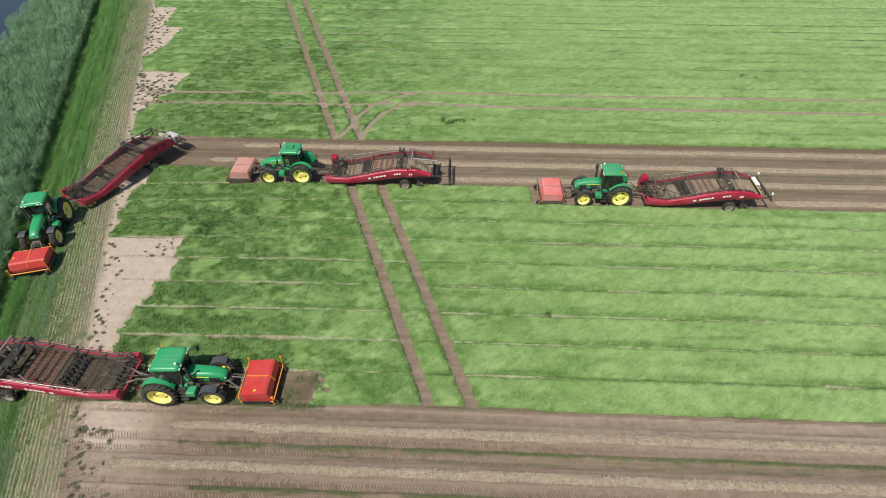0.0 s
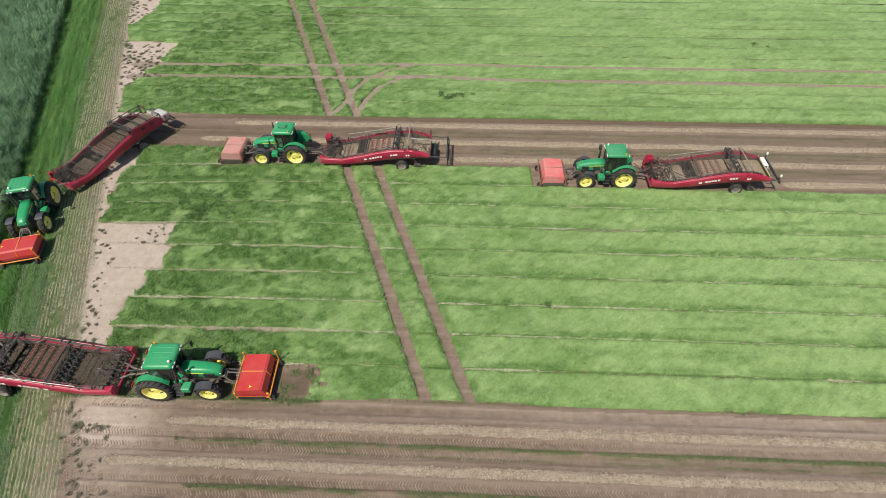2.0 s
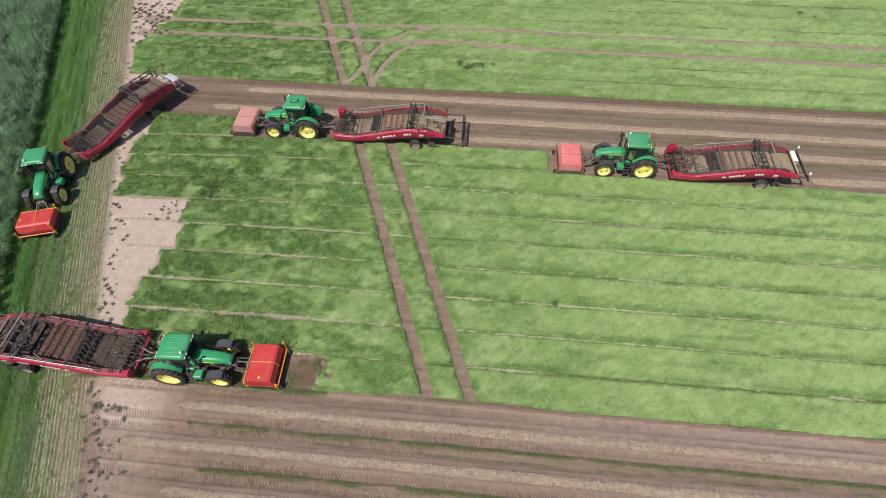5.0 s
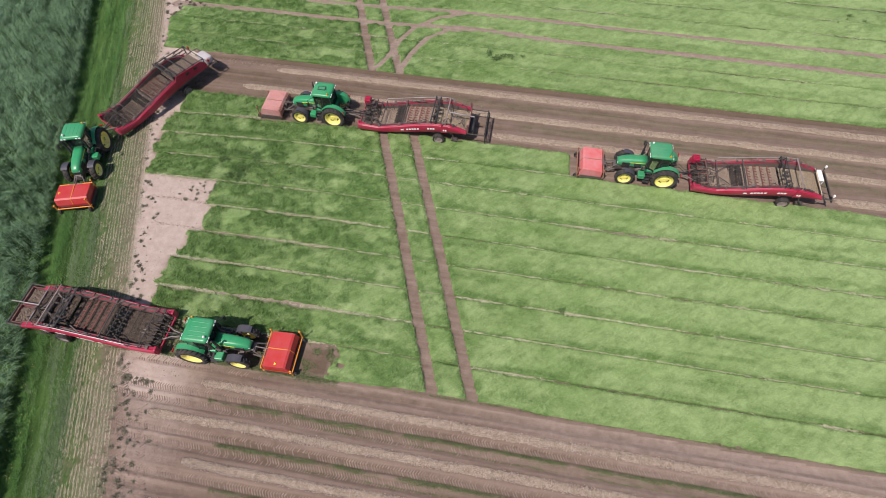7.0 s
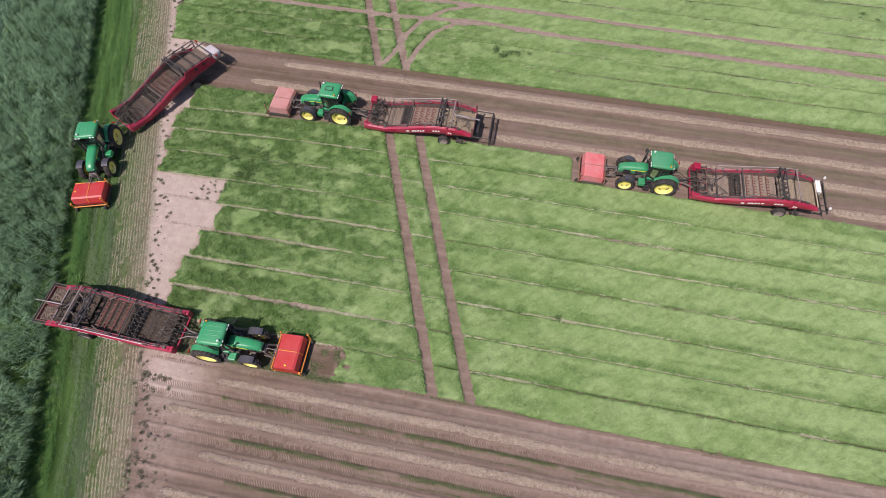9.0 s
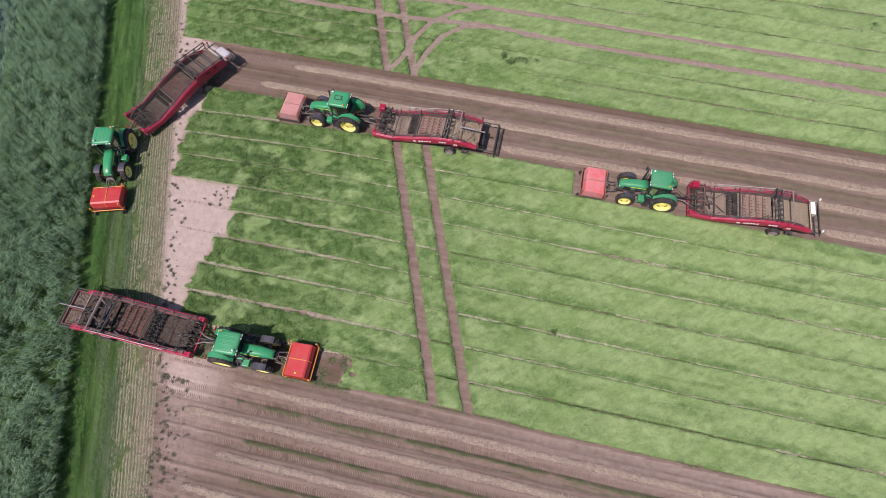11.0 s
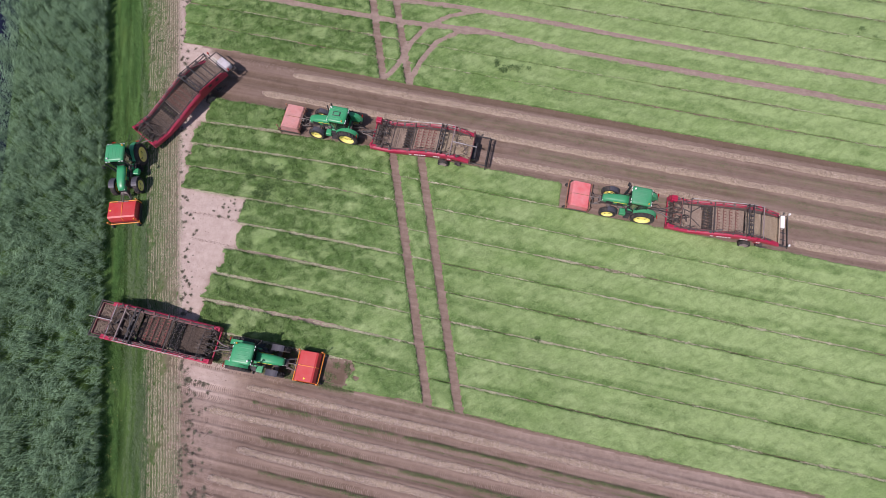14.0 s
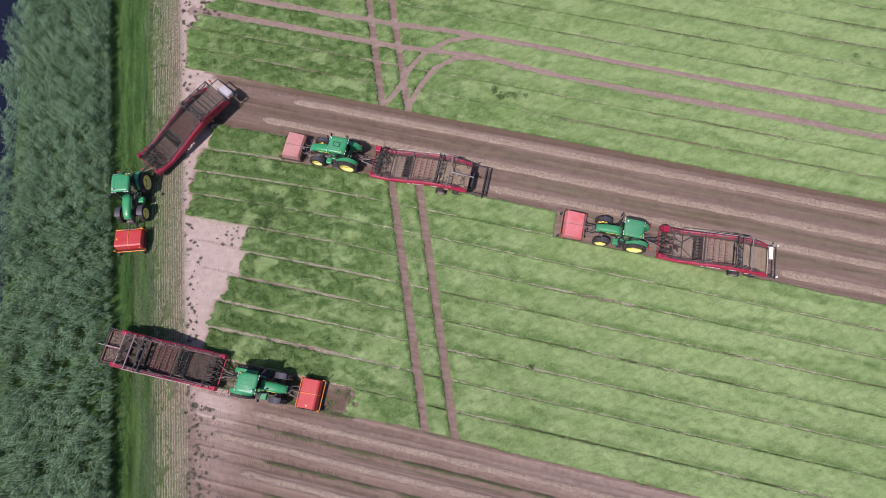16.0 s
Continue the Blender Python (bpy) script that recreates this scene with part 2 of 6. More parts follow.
def off_line(x, y, pts):
    """Distance from a bent line."""
    best = np.full(np.shape(x), 1e9)
    for (ax, ay), (bx, by) in zip(pts, pts[1:]):
        dx, dy = bx - ax, by - ay
        t = np.clip(((x - ax) * dx + (y - ay) * dy) / (dx * dx + dy * dy), 0, 1)
        best = np.minimum(best, np.hypot(x - ax - t * dx, y - ay - t * dy))
    return best


TRAMS = [[(-0.87, 14.9), (-7.55, 34.6), (-12.3, 48.9), (-26.0, 90.0), (-33.0, 111.0)],
         [(1.47, 14.9), (-5.10, 34.6), (-9.9, 48.7), (-23.5, 90.0), (-30.5, 111.0)]]
CROSS = [[(-31.0, 51.5), (-21.9, 51.15), (-10.4, 50.95), (-4.5, 51.1), (5.8, 50.6), (31.7, 49.4), (80.0, 47.4)],
         [(-30.5, 49.2), (-21.4, 48.9), (-9.9, 48.5), (-1.6, 48.75), (6.1, 47.9), (31.7, 46.7), (80.0, 44.7)]]
TURNS = [[(-10.05, 41.9), (-9.0, 43.8), (-8.25, 46.5), (-7.2, 48.4), (-5.3, 49.9), (-2.6, 51.0)],
         [(-7.7, 41.9), (-7.1, 44.4), (-6.0, 46.8), (-4.1, 48.3), (-1.0, 48.75)]]
# where each bed of the standing crop begins and ends
ENDS = {0: (-7.2, 80), 1: (-19.9, 80), 2: (-20.1, 80), 3: (-19.5, 80), 4: (-18.7, 80), 5: (-19.1, 80), 6: (-24.8, 80), 7: (-25.3, 80),
        8: (-25.4, 7.0), 9: (-24.7, -17.6), 10: (0, 0), 11: (0, 0)}
BEDS = 36


def bed_start(k, v):
    """Where the crop of bed k begins, for the beds beyond the lifted strip."""
    w = np.interp(v, (41, 44, 45.3, 50.1, 54.9, 55.1, 58.4, 62.2, 68.0, 68.7, 69.2, 75.2, 75.5, 90), (-14.9, -14.8, -15, -11.6, -9.4, -14.8, -15.2, -12.6, -10.7, -13.2, -13.0, -11.5, -14.8, -15))
    return (w + LEAN * v) / (1 - LEAN * SLOPE)


def crop_height(x, y):
    """Height of the standing crop, 0 where the ground is bare."""
    v = row_v(x, y)
    kf = np.floor((v - FIRST) / PITCH)
    c = v - FIRST - kf * PITCH
    lo, hi = np.full(np.shape(x), 1e9), np.full(np.shape(x), 80.0)
    for b in range(BEDS):
        sel = kf == b
        a, e = ENDS[b] if b in ENDS else (None, 80.0)
        lo = np.where(sel, a if a is not None else bed_start(b, v), lo)
        hi = np.where(sel, e, hi)
    lo = lo + np.where(kf == 0, 2.6, 1.3) * (fnoise(x * 1.7, y * 1.7, 3) - 0.5)
    near = np.floor((v - FIRST) / PITCH + 0.5)
    gap = -0.035 + 0.085 * smooth(fnoise(near * 7.3 + x * 0.09, near * 3.7, 8), 0.35, 0.7) + 0.10 * (fnoise(x * 1.9, near * 3.1, 4) - 0.5)
    gap = gap + 0.035 * ((near == 2) | (near == 3)) * smooth(-x, 7, 10) + 0.05 * smooth(-x, 4, 12) + 0.05 * (near == 3) * smooth(14 - x, 0, 8) * smooth(x, -3, 0)
    gap = gap + 0.01 * (v > 41) + 0.02 * smooth(v, 44, 50)
    gap = gap + 0.06 * (near == 6) * smooth(x, 5, 7) * smooth(14.5 - x, 0, 1.5) - 0.025 * smooth(x, -2, 6) * (near != 3) * (near != 2) * (v < 41) + 0.03 * (near == 2) * smooth(11 - x, 0, 4) * smooth(x, -2, 2) + 0.25 * (near == 0) * smooth(x, -8, -2)
    gap = np.maximum(gap, -0.012)
    side = smooth(np.minimum(c, PITCH - c), gap, gap + 0.10)
    ends = smooth(x, lo, lo + 0.35) * smooth(hi - x, 0, 0.25)
    wob = 0.03 * (fnoise(x * 1.1, y * 1.1, 21) - 0.5)
    track = np.ones(np.shape(x))
    for line in TRAMS:
        track = track * smooth(off_line(x, y, line) + wob, 0.33, 0.42)
    for line in CROSS:
        track = track * smooth(off_line(x, y, line) + wob + 0.04 * smooth(x, -6, 4), 0.29, 0.40)
    for line in TURNS:
        track = track * smooth(off_line(x, y, line) + wob, 0.22, 0.34)
    up = lush(x, y)
    h = 0.10 + (0.07 + 0.10 * smooth(-x, 2, 16)) * fnoise(x * 0.7, y * 1.6, 11) + 0.05 * up + (0.16 + 0.22 * up * smooth(-x, 0, 10)) * (fnoise(x * 2.4, y * 2.9, 12) - 0.5) + 0.13 * (fnoise(x * 0.9 + y * 0.7, 2.2 * (y - 0.75 * x), 13) - 0.5)
    return np.maximum(h, 0.05) * side * ends * track


def lush(x, y):
    """Where the crop stands dark and upright rather than lodged and pale."""
    west = np.clip((8 - x) / 21, 0, 1)
    n = fnoise(x * 0.42 + 0.15 * y, y * 0.62, 101)
    patch = smooth(1.12 * west + 1.8 * (n - 0.5), 0.20, 0.62)
    rim = smooth(-x - 15.5, 0, 4) * smooth(fnoise(x * 0.9, y * 0.9, 104), 0.3, 0.55)
    streak = 0.5 * smooth(fnoise(x * 0.12, row_v(x, y) * 1.1, 103), 0.58, 0.75)
    oval = smooth(fnoise(x * 0.50 - 0.1 * y, y * 0.78, 107), 0.54, 0.64) * smooth(x, -22, -17)
    dark = np.maximum(np.maximum(patch * (0.30 + 0.70 * west), 0.8 * rim), streak) * (1 - 0.12 * smooth(y, 22, 32) - 0.3 * smooth(y, 41, 56))
    # darker, more upright crop along the furrows and tramlines
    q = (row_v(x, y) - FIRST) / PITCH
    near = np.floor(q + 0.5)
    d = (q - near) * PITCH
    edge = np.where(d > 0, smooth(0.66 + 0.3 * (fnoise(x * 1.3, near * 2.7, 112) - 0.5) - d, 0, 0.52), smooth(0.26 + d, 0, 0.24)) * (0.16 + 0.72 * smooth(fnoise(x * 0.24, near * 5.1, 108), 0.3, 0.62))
    # narrow crease between beds: its shade is put into the crop colour
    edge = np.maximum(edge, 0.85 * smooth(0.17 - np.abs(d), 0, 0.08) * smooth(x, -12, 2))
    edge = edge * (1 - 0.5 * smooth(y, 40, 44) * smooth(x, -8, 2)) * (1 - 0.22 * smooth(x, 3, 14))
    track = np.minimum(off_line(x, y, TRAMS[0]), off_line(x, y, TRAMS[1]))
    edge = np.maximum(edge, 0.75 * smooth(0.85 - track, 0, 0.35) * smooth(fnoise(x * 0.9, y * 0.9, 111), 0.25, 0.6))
    tuft = 0.75 * (smooth(fnoise(x * 1.5, y * 2.1, 110), 0.35, 0.65) - 0.5) * (0.25 + 0.75 * west)
    return np.clip(np.maximum(dark * (1 - 0.85 * oval), edge) + tuft, 0, 1)


def lodged(x, y):
    """How much paler the crop is tinted, rising eastward and in the far beds."""
    v = row_v(x, y)
    east = smooth(x, 0, 28) * (0.35 + 0.65 * smooth(fnoise(x * 0.16, v * 0.5, 109), 0.3, 0.6))
    return np.maximum(east, 0.55 * smooth(v, 41, 48) * smooth(x, -6, 10))


def give(ob, name, values):
    ob.data.attributes.new(name, "FLOAT", "POINT").data.foreach_set("value", np.asarray(values, dtype=np.float32))


def soil_z(x, y):
    v, w = row_v(x, y), ditch_w(x, y)
    c = np.mod(v - FIRST, PITCH)
    bare = ((v < FIRST) | ((v > 32.6) & (v < 41.6))) * smooth(w, -15.2, -13.4)
    south = v < FIRST - 0.1
    deep, wall = np.where(south, 0.11, 0.06), np.where(south, 0.09, 0.14)
    wave = 0.10 * (fnoise(x * 0.4, v * 0 + np.floor(v / PITCH), 34) - 0.5)
    rut = -deep * (smooth((0.30 - np.abs(c - 0.36 - wave)) / wall, 0, 1) + smooth((0.30 - np.abs(c - 1.90 - wave)) / wall, 0, 1))
    rut = rut * (0.45 + 0.8 * fnoise(x * 0.35, v * 0.7, 33))
    z = bare * (rut + 0.05 * (fnoise(x * 1.5, v * 5, 31) - 0.5)) + 0.05 * (fnoise(x * 0.8, y * 0.8, 32) - 0.5)
    for line in TRAMS:
        z = z - 0.04 * smooth(0.3 - off_line(x, y, line), 0, 0.1)
    z = z - 0.16 * smooth(0.5 - np.abs(w + 19.5), 0, 0.4) + 0.05 * smooth(-w - 20.0, 0, 0.6)
    return np.where(w < -30.5, z - 0.9 * smooth(-w - 30.5, 0, 2.0) * smooth(w + 48, 0, 2.0), z)


def mesh_np(name, verts, faces, material, parent=None):
    """A mesh object from arrays of corners and of equal-sided faces."""
    n = faces.shape[1]
    me = bpy.data.meshes.new(name)
    me.vertices.add(len(verts))
    me.vertices.foreach_set("co", np.ascontiguousarray(verts, dtype=np.float32).ravel())
    me.loops.add(faces.size)
    me.loops.foreach_set("vertex_index", np.ascontiguousarray(faces, dtype=np.int32).ravel())
    me.polygons.add(len(faces))
    me.polygons.foreach_set("loop_start", np.arange(0, faces.size, n, dtype=np.int32))
    me.update(calc_edges=True)
    me.materials.append(material)
    ob = new(name, me)
    if parent:
        ob.parent = parent
    return ob


def grid_faces(nx, ny):
    i = np.arange(nx - 1)[:, None] * ny + np.arange(ny - 1)[None, :]
    i = i.ravel()
    return np.stack([i, i + ny, i + ny + 1, i + 1], 1)


def shade(ob):
    ob.data.polygons.foreach_set("use_smooth", np.ones(len(ob.data.polygons), dtype=bool))
    return ob


def build_ground():
    xs = np.concatenate([[-2000, -600, -200, -100, -75], np.arange(-62, 62.1, 0.25), [70, 85, 120, 200, 600, 2000]])
    ys = np.concatenate([[-2000, -600, -200, -60, -25], np.arange(-6, 3.9, 0.25), np.arange(4, 15.4, 0.09), np.arange(15.5, 33.9, 0.25), np.arange(34, 43.9, 0.15), np.arange(44, 92.1, 0.25), [100, 115, 150, 250, 700, 2000]])
    X, Y = np.meshgrid(xs, ys, indexing="ij")
    x, y = X.ravel(), Y.ravel()
    ob = shade(mesh_np("ground", np.stack([x, y, soil_z(x, y)], 1), grid_faces(len(xs), len(ys)), GROUND))
    v, w = row_v(x, y), ditch_w(x, y)
    kf = np.clip(np.floor((v - FIRST) / PITCH), -1, BEDS)
    start = np.where(v > 41.6, bed_start(0, v), -19.5)
    for b, (a, e) in ENDS.items():
        start = np.where((kf == b) & (a != 0) & (b > 0), a, start)
    start = np.where((v > 37.1) & (v < 41.6), -26.6, start)
    sand = smooth(w, -15.6, -14.9) * smooth(start + 1.0 - x, 0, 1.6)
    below = smooth(w, -15.6, -14.9) * smooth(-x, 14.5, 17.5) * 0.38 * smooth(v, 11.2, 12.6)
    sand = np.where(v < FIRST, below * smooth(FIRST - v, -3, 1) + 0.36 * smooth(FIRST - v, 14, 4) * smooth(w, -15.6, -14) * smooth(-x, 12, 16), sand)
    sand = np.where(v < FIRST, np.maximum(sand, 0.12 + 0.14 * smooth(x, -4, 16) + 0.12 * smooth(v, 13.6, 13.9) * smooth(x, -14, -6)), sand)
    sand = np.maximum(sand, 0.9 * smooth(1.5 - np.hypot((x + 26.3) / 1.2, y - 41.2), 0, 0.8))
    under = (v > FIRST + 2.2) & (x > start + 1) & ((v < 32.6) | (v > 41.6))
    pale = 0.16 + 0.24 * smooth(-x, -3, 6) + 0.10 * smooth(0.6 - np.minimum(np.abs(v - 21.35), np.abs(v - 19.1)), 0, 0.3) * smooth(24 - x, 0, 12) + 0.5 * smooth(0.6 - np.abs(v - 28.1), 0, 0.3) * smooth(x, 4, 7) * smooth(-x, -15, -12.5)
    pale = np.where(v > 41.6, 0.26, pale)
    sand = np.where(under, pale * (0.6 + 0.6 * fnoise(x * 0.25, v * 0.8, 91)), sand)
    for line in TRAMS + CROSS + TURNS:
        sand = np.where((off_line(x, y, line) < 0.55) & (v > FIRST) & ((v < 34.8) & (x < 9) | (v > 41.6)), 0.20 if line in TRAMS else 0.36, sand)
    strip = smooth(w + 0.017 * y, -17.85, -17.35) * smooth(-w, 14.9, 15.4)
    sand = np.maximum(sand, 0.24 * strip)
    turf_shade = smooth(-w - 0.017 * y, 17.3, 17.75)
    turf_shade = np.maximum(turf_shade, (0.63 - 0.14 * smooth(w, -17.4, -15.6)) * strip)
    line = np.minimum.reduce([off_line(x, y, q) for q in TRAMS + CROSS + TURNS])
    # dark green furrow shadow of the far beds, painted with the turf colour
    turf_shade = np.maximum(turf_shade, np.where((v > 43) & (x > start + 1.2), 0.55 * smooth(line, 0.5, 0.8) * smooth(v, 43, 46), 0.0))
    far = (np.abs(x) > 79) | (y > 92) | ((w > -15) & (x > 79))
    turf_shade = np.maximum(turf_shade, np.where((w < -48) | far, 1.0, 0.0))
    turf_shade = np.maximum(turf_shade, 0.42 * ((kf == 0) & (x < -12.5) & (x > -21)))
    moist_shade = (0.45 + 0.6 * fnoise(x * 1.1, y * 1.6, 98)) * smooth(0.95 - np.abs(v - 15.7) + 0.5 * (fnoise(x * 1.4, y * 1.4, 99) - 0.5), 0, 0.3) * smooth(x, -13.4, -12.6) * smooth(-x, 7.0, 7.6)
    lifted = (v > 37.0) & (v < 41.6) & (x > -27) | (v > 34.85) & (v < 37.1) & (x > -12) | (v > 32.6) & (v < 34.9) & (x > 12)
    cc = np.mod(v - FIRST, PITCH)
    wheel_run = np.maximum(smooth(0.34 - np.abs(cc - 0.33), 0, 0.15), smooth(0.34 - np.abs(cc - 1.92), 0, 0.15))
    moist_shade = np.maximum(moist_shade, np.where(lifted, 0.40 - 0.28 * smooth(x, -14, 10) + 0.30 * wheel_run * (0.4 + fnoise(x * 0.2, v * 0.6, 95)), 0.0))
    # shadow band along the northern crop edge, put into the soil colour
    moist_shade = np.maximum(moist_shade, 0.75 * smooth(v, 40.95, 41.15) * smooth(41.9 - v, 0, 0.2) * smooth(x, -24, -18))
    # furrow shade under the crop, darkened in the ground colour
    moist_shade = np.maximum(moist_shade, np.where(under, np.where(v > 41.6, 0.15, 0.08) * smooth(x, -6, 4), 0.0))
    # shadow lines along the southern ruts, painted as darker soil
    moist_shade = np.maximum(moist_shade, np.where(v < FIRST, 0.42 * wheel_run * smooth(x, -17, -11) * (0.5 + fnoise(x * 0.15, v * 0.6, 97)), 0.0))
    moist_shade = np.maximum(moist_shade, smooth(-w - 0.03 * y, 20.9, 21.4))
    for name, val in (("sand", sand), ("turf_shade", turf_shade), ("moist_shade", moist_shade)):
        ob.data.attributes.new(name, "FLOAT", "POINT").data.foreach_set("value", val.astype(np.float32))
    tagged(ob, "brown sandy field soil with wheel ruts and pale dry patches", "ground", kind="structure")


def build_beds():
    for b in range(BEDS):
        if ENDS.get(b, (1, 0)) == (0, 0):
            continue
        step = 0.14 if b < 10 else 0.17 if b < 18 else 0.3
        v0 = FIRST + b * PITCH
        lo, hi = ENDS.get(b, (float(min(bed_start(b, v0), bed_start(b, v0 + PITCH))) - 0.6, 80.0))
        hi = min(hi, 36 + 0.55 * max(0, v0 - 14))
        xs, cs = np.arange(lo - 0.6, hi + 0.31, step), np.concatenate([[0.015, 0.05, 0.09], np.linspace(0.14, PITCH - 0.14, int(PITCH / step) - 1), [PITCH - 0.09, PITCH - 0.05, PITCH - 0.015]])
        X, C = np.meshgrid(xs, cs, indexing="ij")
        x, y = X.ravel(), row_y(X, v0 + C).ravel()
        h = crop_height(x, y)
        z = np.where(h > 0.012, h, -0.12)
        f = grid_faces(len(xs), len(cs))
        f = f[(h[f] > 0.015).any(1)]
        used, f = np.unique(f, return_inverse=True)
        verts = np.stack([x, y, z], 1)[used]
        ob = mesh_np("crop_bed", verts, f.reshape(-1, 4), CROP)
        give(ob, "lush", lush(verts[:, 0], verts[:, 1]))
        give(ob, "lodged", lodged(verts[:, 0], verts[:, 1]))
        if b >= 10:
            shade(ob)
        label = "bed of low green crop, leaves lodged and wind-blown"
        if b < 6:
            label = "bed of green crop beginning at a bare sandy headland"
        elif b in (8, 9):
            label = "half-lifted bed of green crop ending at a working topper"
        tagged(ob, label, "crop", "crop beds in the field", "stuff")


def blades(name, x, y, z, length, width, heading, rise, material, label, category, droop=0.0, two=False):
    """Many thin pointed leaves: foot, bend and tip."""
    n = len(x)
    dx, dy = np.cos(heading), np.sin(heading)
    foot = np.stack([x, y, z], 1)
    side = np.stack([-dy, dx, np.zeros(n)], 1) * (width / 2)[:, None]
    out = np.stack([dx * np.cos(rise), dy * np.cos(rise), np.sin(rise)], 1)
    if two:
        mid = foot + out * (length * 0.55)[:, None]
        low = np.clip(rise - droop, -0.5, 2)
        tip = mid + np.stack([dx * np.cos(low), dy * np.cos(low), np.sin(low)], 1) * (length * 0.45)[:, None]
        verts = np.stack([foot - side * 0.5, foot + side * 0.5, mid + side, mid - side, tip], 1).reshape(-1, 3)
        i = np.arange(n)[:, None] * 5
        faces = np.concatenate([i + np.array([[0, 1, 2]]), i + np.array([[0, 2, 3]]), i + np.array([[3, 2, 4]])], 1).reshape(-1, 3)
    else:
        verts = np.stack([foot - side, foot + side, foot + out * length[:, None]], 1).reshape(-1, 3)
        faces = np.arange(3 * n).reshape(-1, 3)
    ob = mesh_np(name, verts, faces, material)
    return tagged(ob, label, category, kind="stuff")


def lumps(name, x, y, z, size, material, label, category, flat=0.7):
    """Many small uneven eight-sided lumps."""
    n = len(x)
    rng = np.random.default_rng(5)
    base = np.array([(1, 0, 0), (0, 1, 0), (-1, 0, 0), (0, -1, 0), (0, 0, 1), (0, 0, -1)], float)
    turn = rng.uniform(0, 6.28, n)
    p = base[None] * (size[:, None, None] * rng.uniform(0.7, 1.3, (n, 6, 1)))
    px = p[..., 0] * np.cos(turn)[:, None] - p[..., 1] * np.sin(turn)[:, None]
    py = p[..., 0] * np.sin(turn)[:, None] + p[..., 1] * np.cos(turn)[:, None]
    verts = np.stack([px + x[:, None], py + y[:, None], p[..., 2] * flat + z[:, None]], 2).reshape(-1, 3)
    tri = np.array([(0, 1, 4), (1, 2, 4), (2, 3, 4), (3, 0, 4), (1, 0, 5), (2, 1, 5), (3, 2, 5), (0, 3, 5)])
    faces = (np.arange(n)[:, None, None] * 6 + tri[None]).reshape(-1, 3)
    return tagged(mesh_np(name, verts, faces, material), label, category, kind="stuff")


def build_plants():
    rng = np.random.default_rng(11)
    # leaves lying over the beds, thickest close by
    n = 760000
    x, y = rng.uniform(-28, 46, n), 13.5 + 50 * rng.random(n) ** 1.35
    h = crop_height(x, y)
    keep = h > 0.075
    x, y, h = x[keep], y[keep], h[keep]
    west = smooth(-x, 2, 16)
    flow = 0.5 + 4.2 * (fnoise(x * 0.35, y * 0.5, 41) - 0.5) + rng.normal(0, 0.6, len(x)) * (1 + 0.8 * west)
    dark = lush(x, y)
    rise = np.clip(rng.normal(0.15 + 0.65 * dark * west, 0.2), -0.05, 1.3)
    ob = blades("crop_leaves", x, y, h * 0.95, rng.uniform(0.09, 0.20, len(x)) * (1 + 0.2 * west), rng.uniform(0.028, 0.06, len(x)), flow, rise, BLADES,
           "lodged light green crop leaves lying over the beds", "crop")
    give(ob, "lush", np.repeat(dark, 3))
    give(ob, "lodged", np.repeat(lodged(x, y), 3))
    # taller dark weeds in the western beds
    groups = ((-18.6, 31.2, 1.6, 0.8, 34), (-16.3, 30.6, 1.1, 0.7, 30), (-18.0, 28.9, 1.4, 0.6, 26), (-20.0, 27.9, 0.8, 0.5, 18), (-13.5, 29.5, 1.2, 0.5, 8), (1.0, 45.1, 0.8, 0.3, 16), (33.0, 54.0, 0.6, 0.4, 4), (6.8, 21.0, 0.2, 0.1, 2))
    cx = np.concatenate([rng.normal(g[0], g[2], g[4]) for g in groups])
    cy = np.concatenate([rng.normal(g[1], g[3], g[4]) for g in groups])
    cr = rng.uniform(0.07, 0.24, len(cx))
    i = rng.choice(len(cx), 9000, p=cr ** 2 / (cr ** 2).sum())
    x, y = cx[i] + rng.normal(0, 0.8, 9000) * cr[i], cy[i] + rng.normal(0, 0.6, 9000) * cr[i]
    keep = crop_height(x, y) > 0.06
    x, y = x[keep], y[keep]
    blades("field_weeds", x, y, crop_height(x, y) * 0.7, rng.uniform(0.10, 0.30, len(x)), rng.uniform(0.04, 0.09, len(x)), rng.uniform(0, 6.28, len(x)),
           rng.uniform(0.2, 1.1, len(x)), WEED, "dark green weed clumps standing above the crop", "weeds")
    # grass verge beside the reeds
    n = 165000
    y = rng.uniform(-4, 92, n)
    w = rng.uniform(-21.2, -17.4, n) - (0.017 + 0.013 * rng.random(n)) * y
    x = w + LEAN * y
    rut = np.minimum(np.abs(w + 19.62 + 0.012 * y + 0.3 * (fnoise(y * 0.14, y * 0, 52) - 0.5)), np.abs(w + 18.85 + 0.7 * (fnoise(y * 0.17, y * 0, 53) - 0.5)))
    keep = (rut > 0.11) | (rng.random(n) < 0.15)
    x, y, w = x[keep], y[keep], w[keep]
    n = len(x)
    tall = 0.2 + 1.7 * smooth(fnoise(w * 2.4, y * 0.35, 51), 0.25, 0.75)
    grey = w + 0.012 * y + 0.3 * (fnoise(x * 0.7, y * 0.25, 54) - 0.5) + rng.normal(0, 0.10, n) - 1.2 * smooth(y, 26, 36) > -19.6
    grey = grey | (off_line(x, y, [(-24.9, 12.4), (-23.4, 11.2), (-22.1, 9.8)]) < 0.13)
    for name, sel, mat, high, label in (("verge_grass", ~grey, VERGE, 1.15, "lush green grass on the ditch verge with wheel ruts"), ("mown_grass", grey, MOWN, 0.7, "short greyish mown grass beside the stubble")):
        a, b, q = x[sel], y[sel], tall[sel]
        m = len(a)
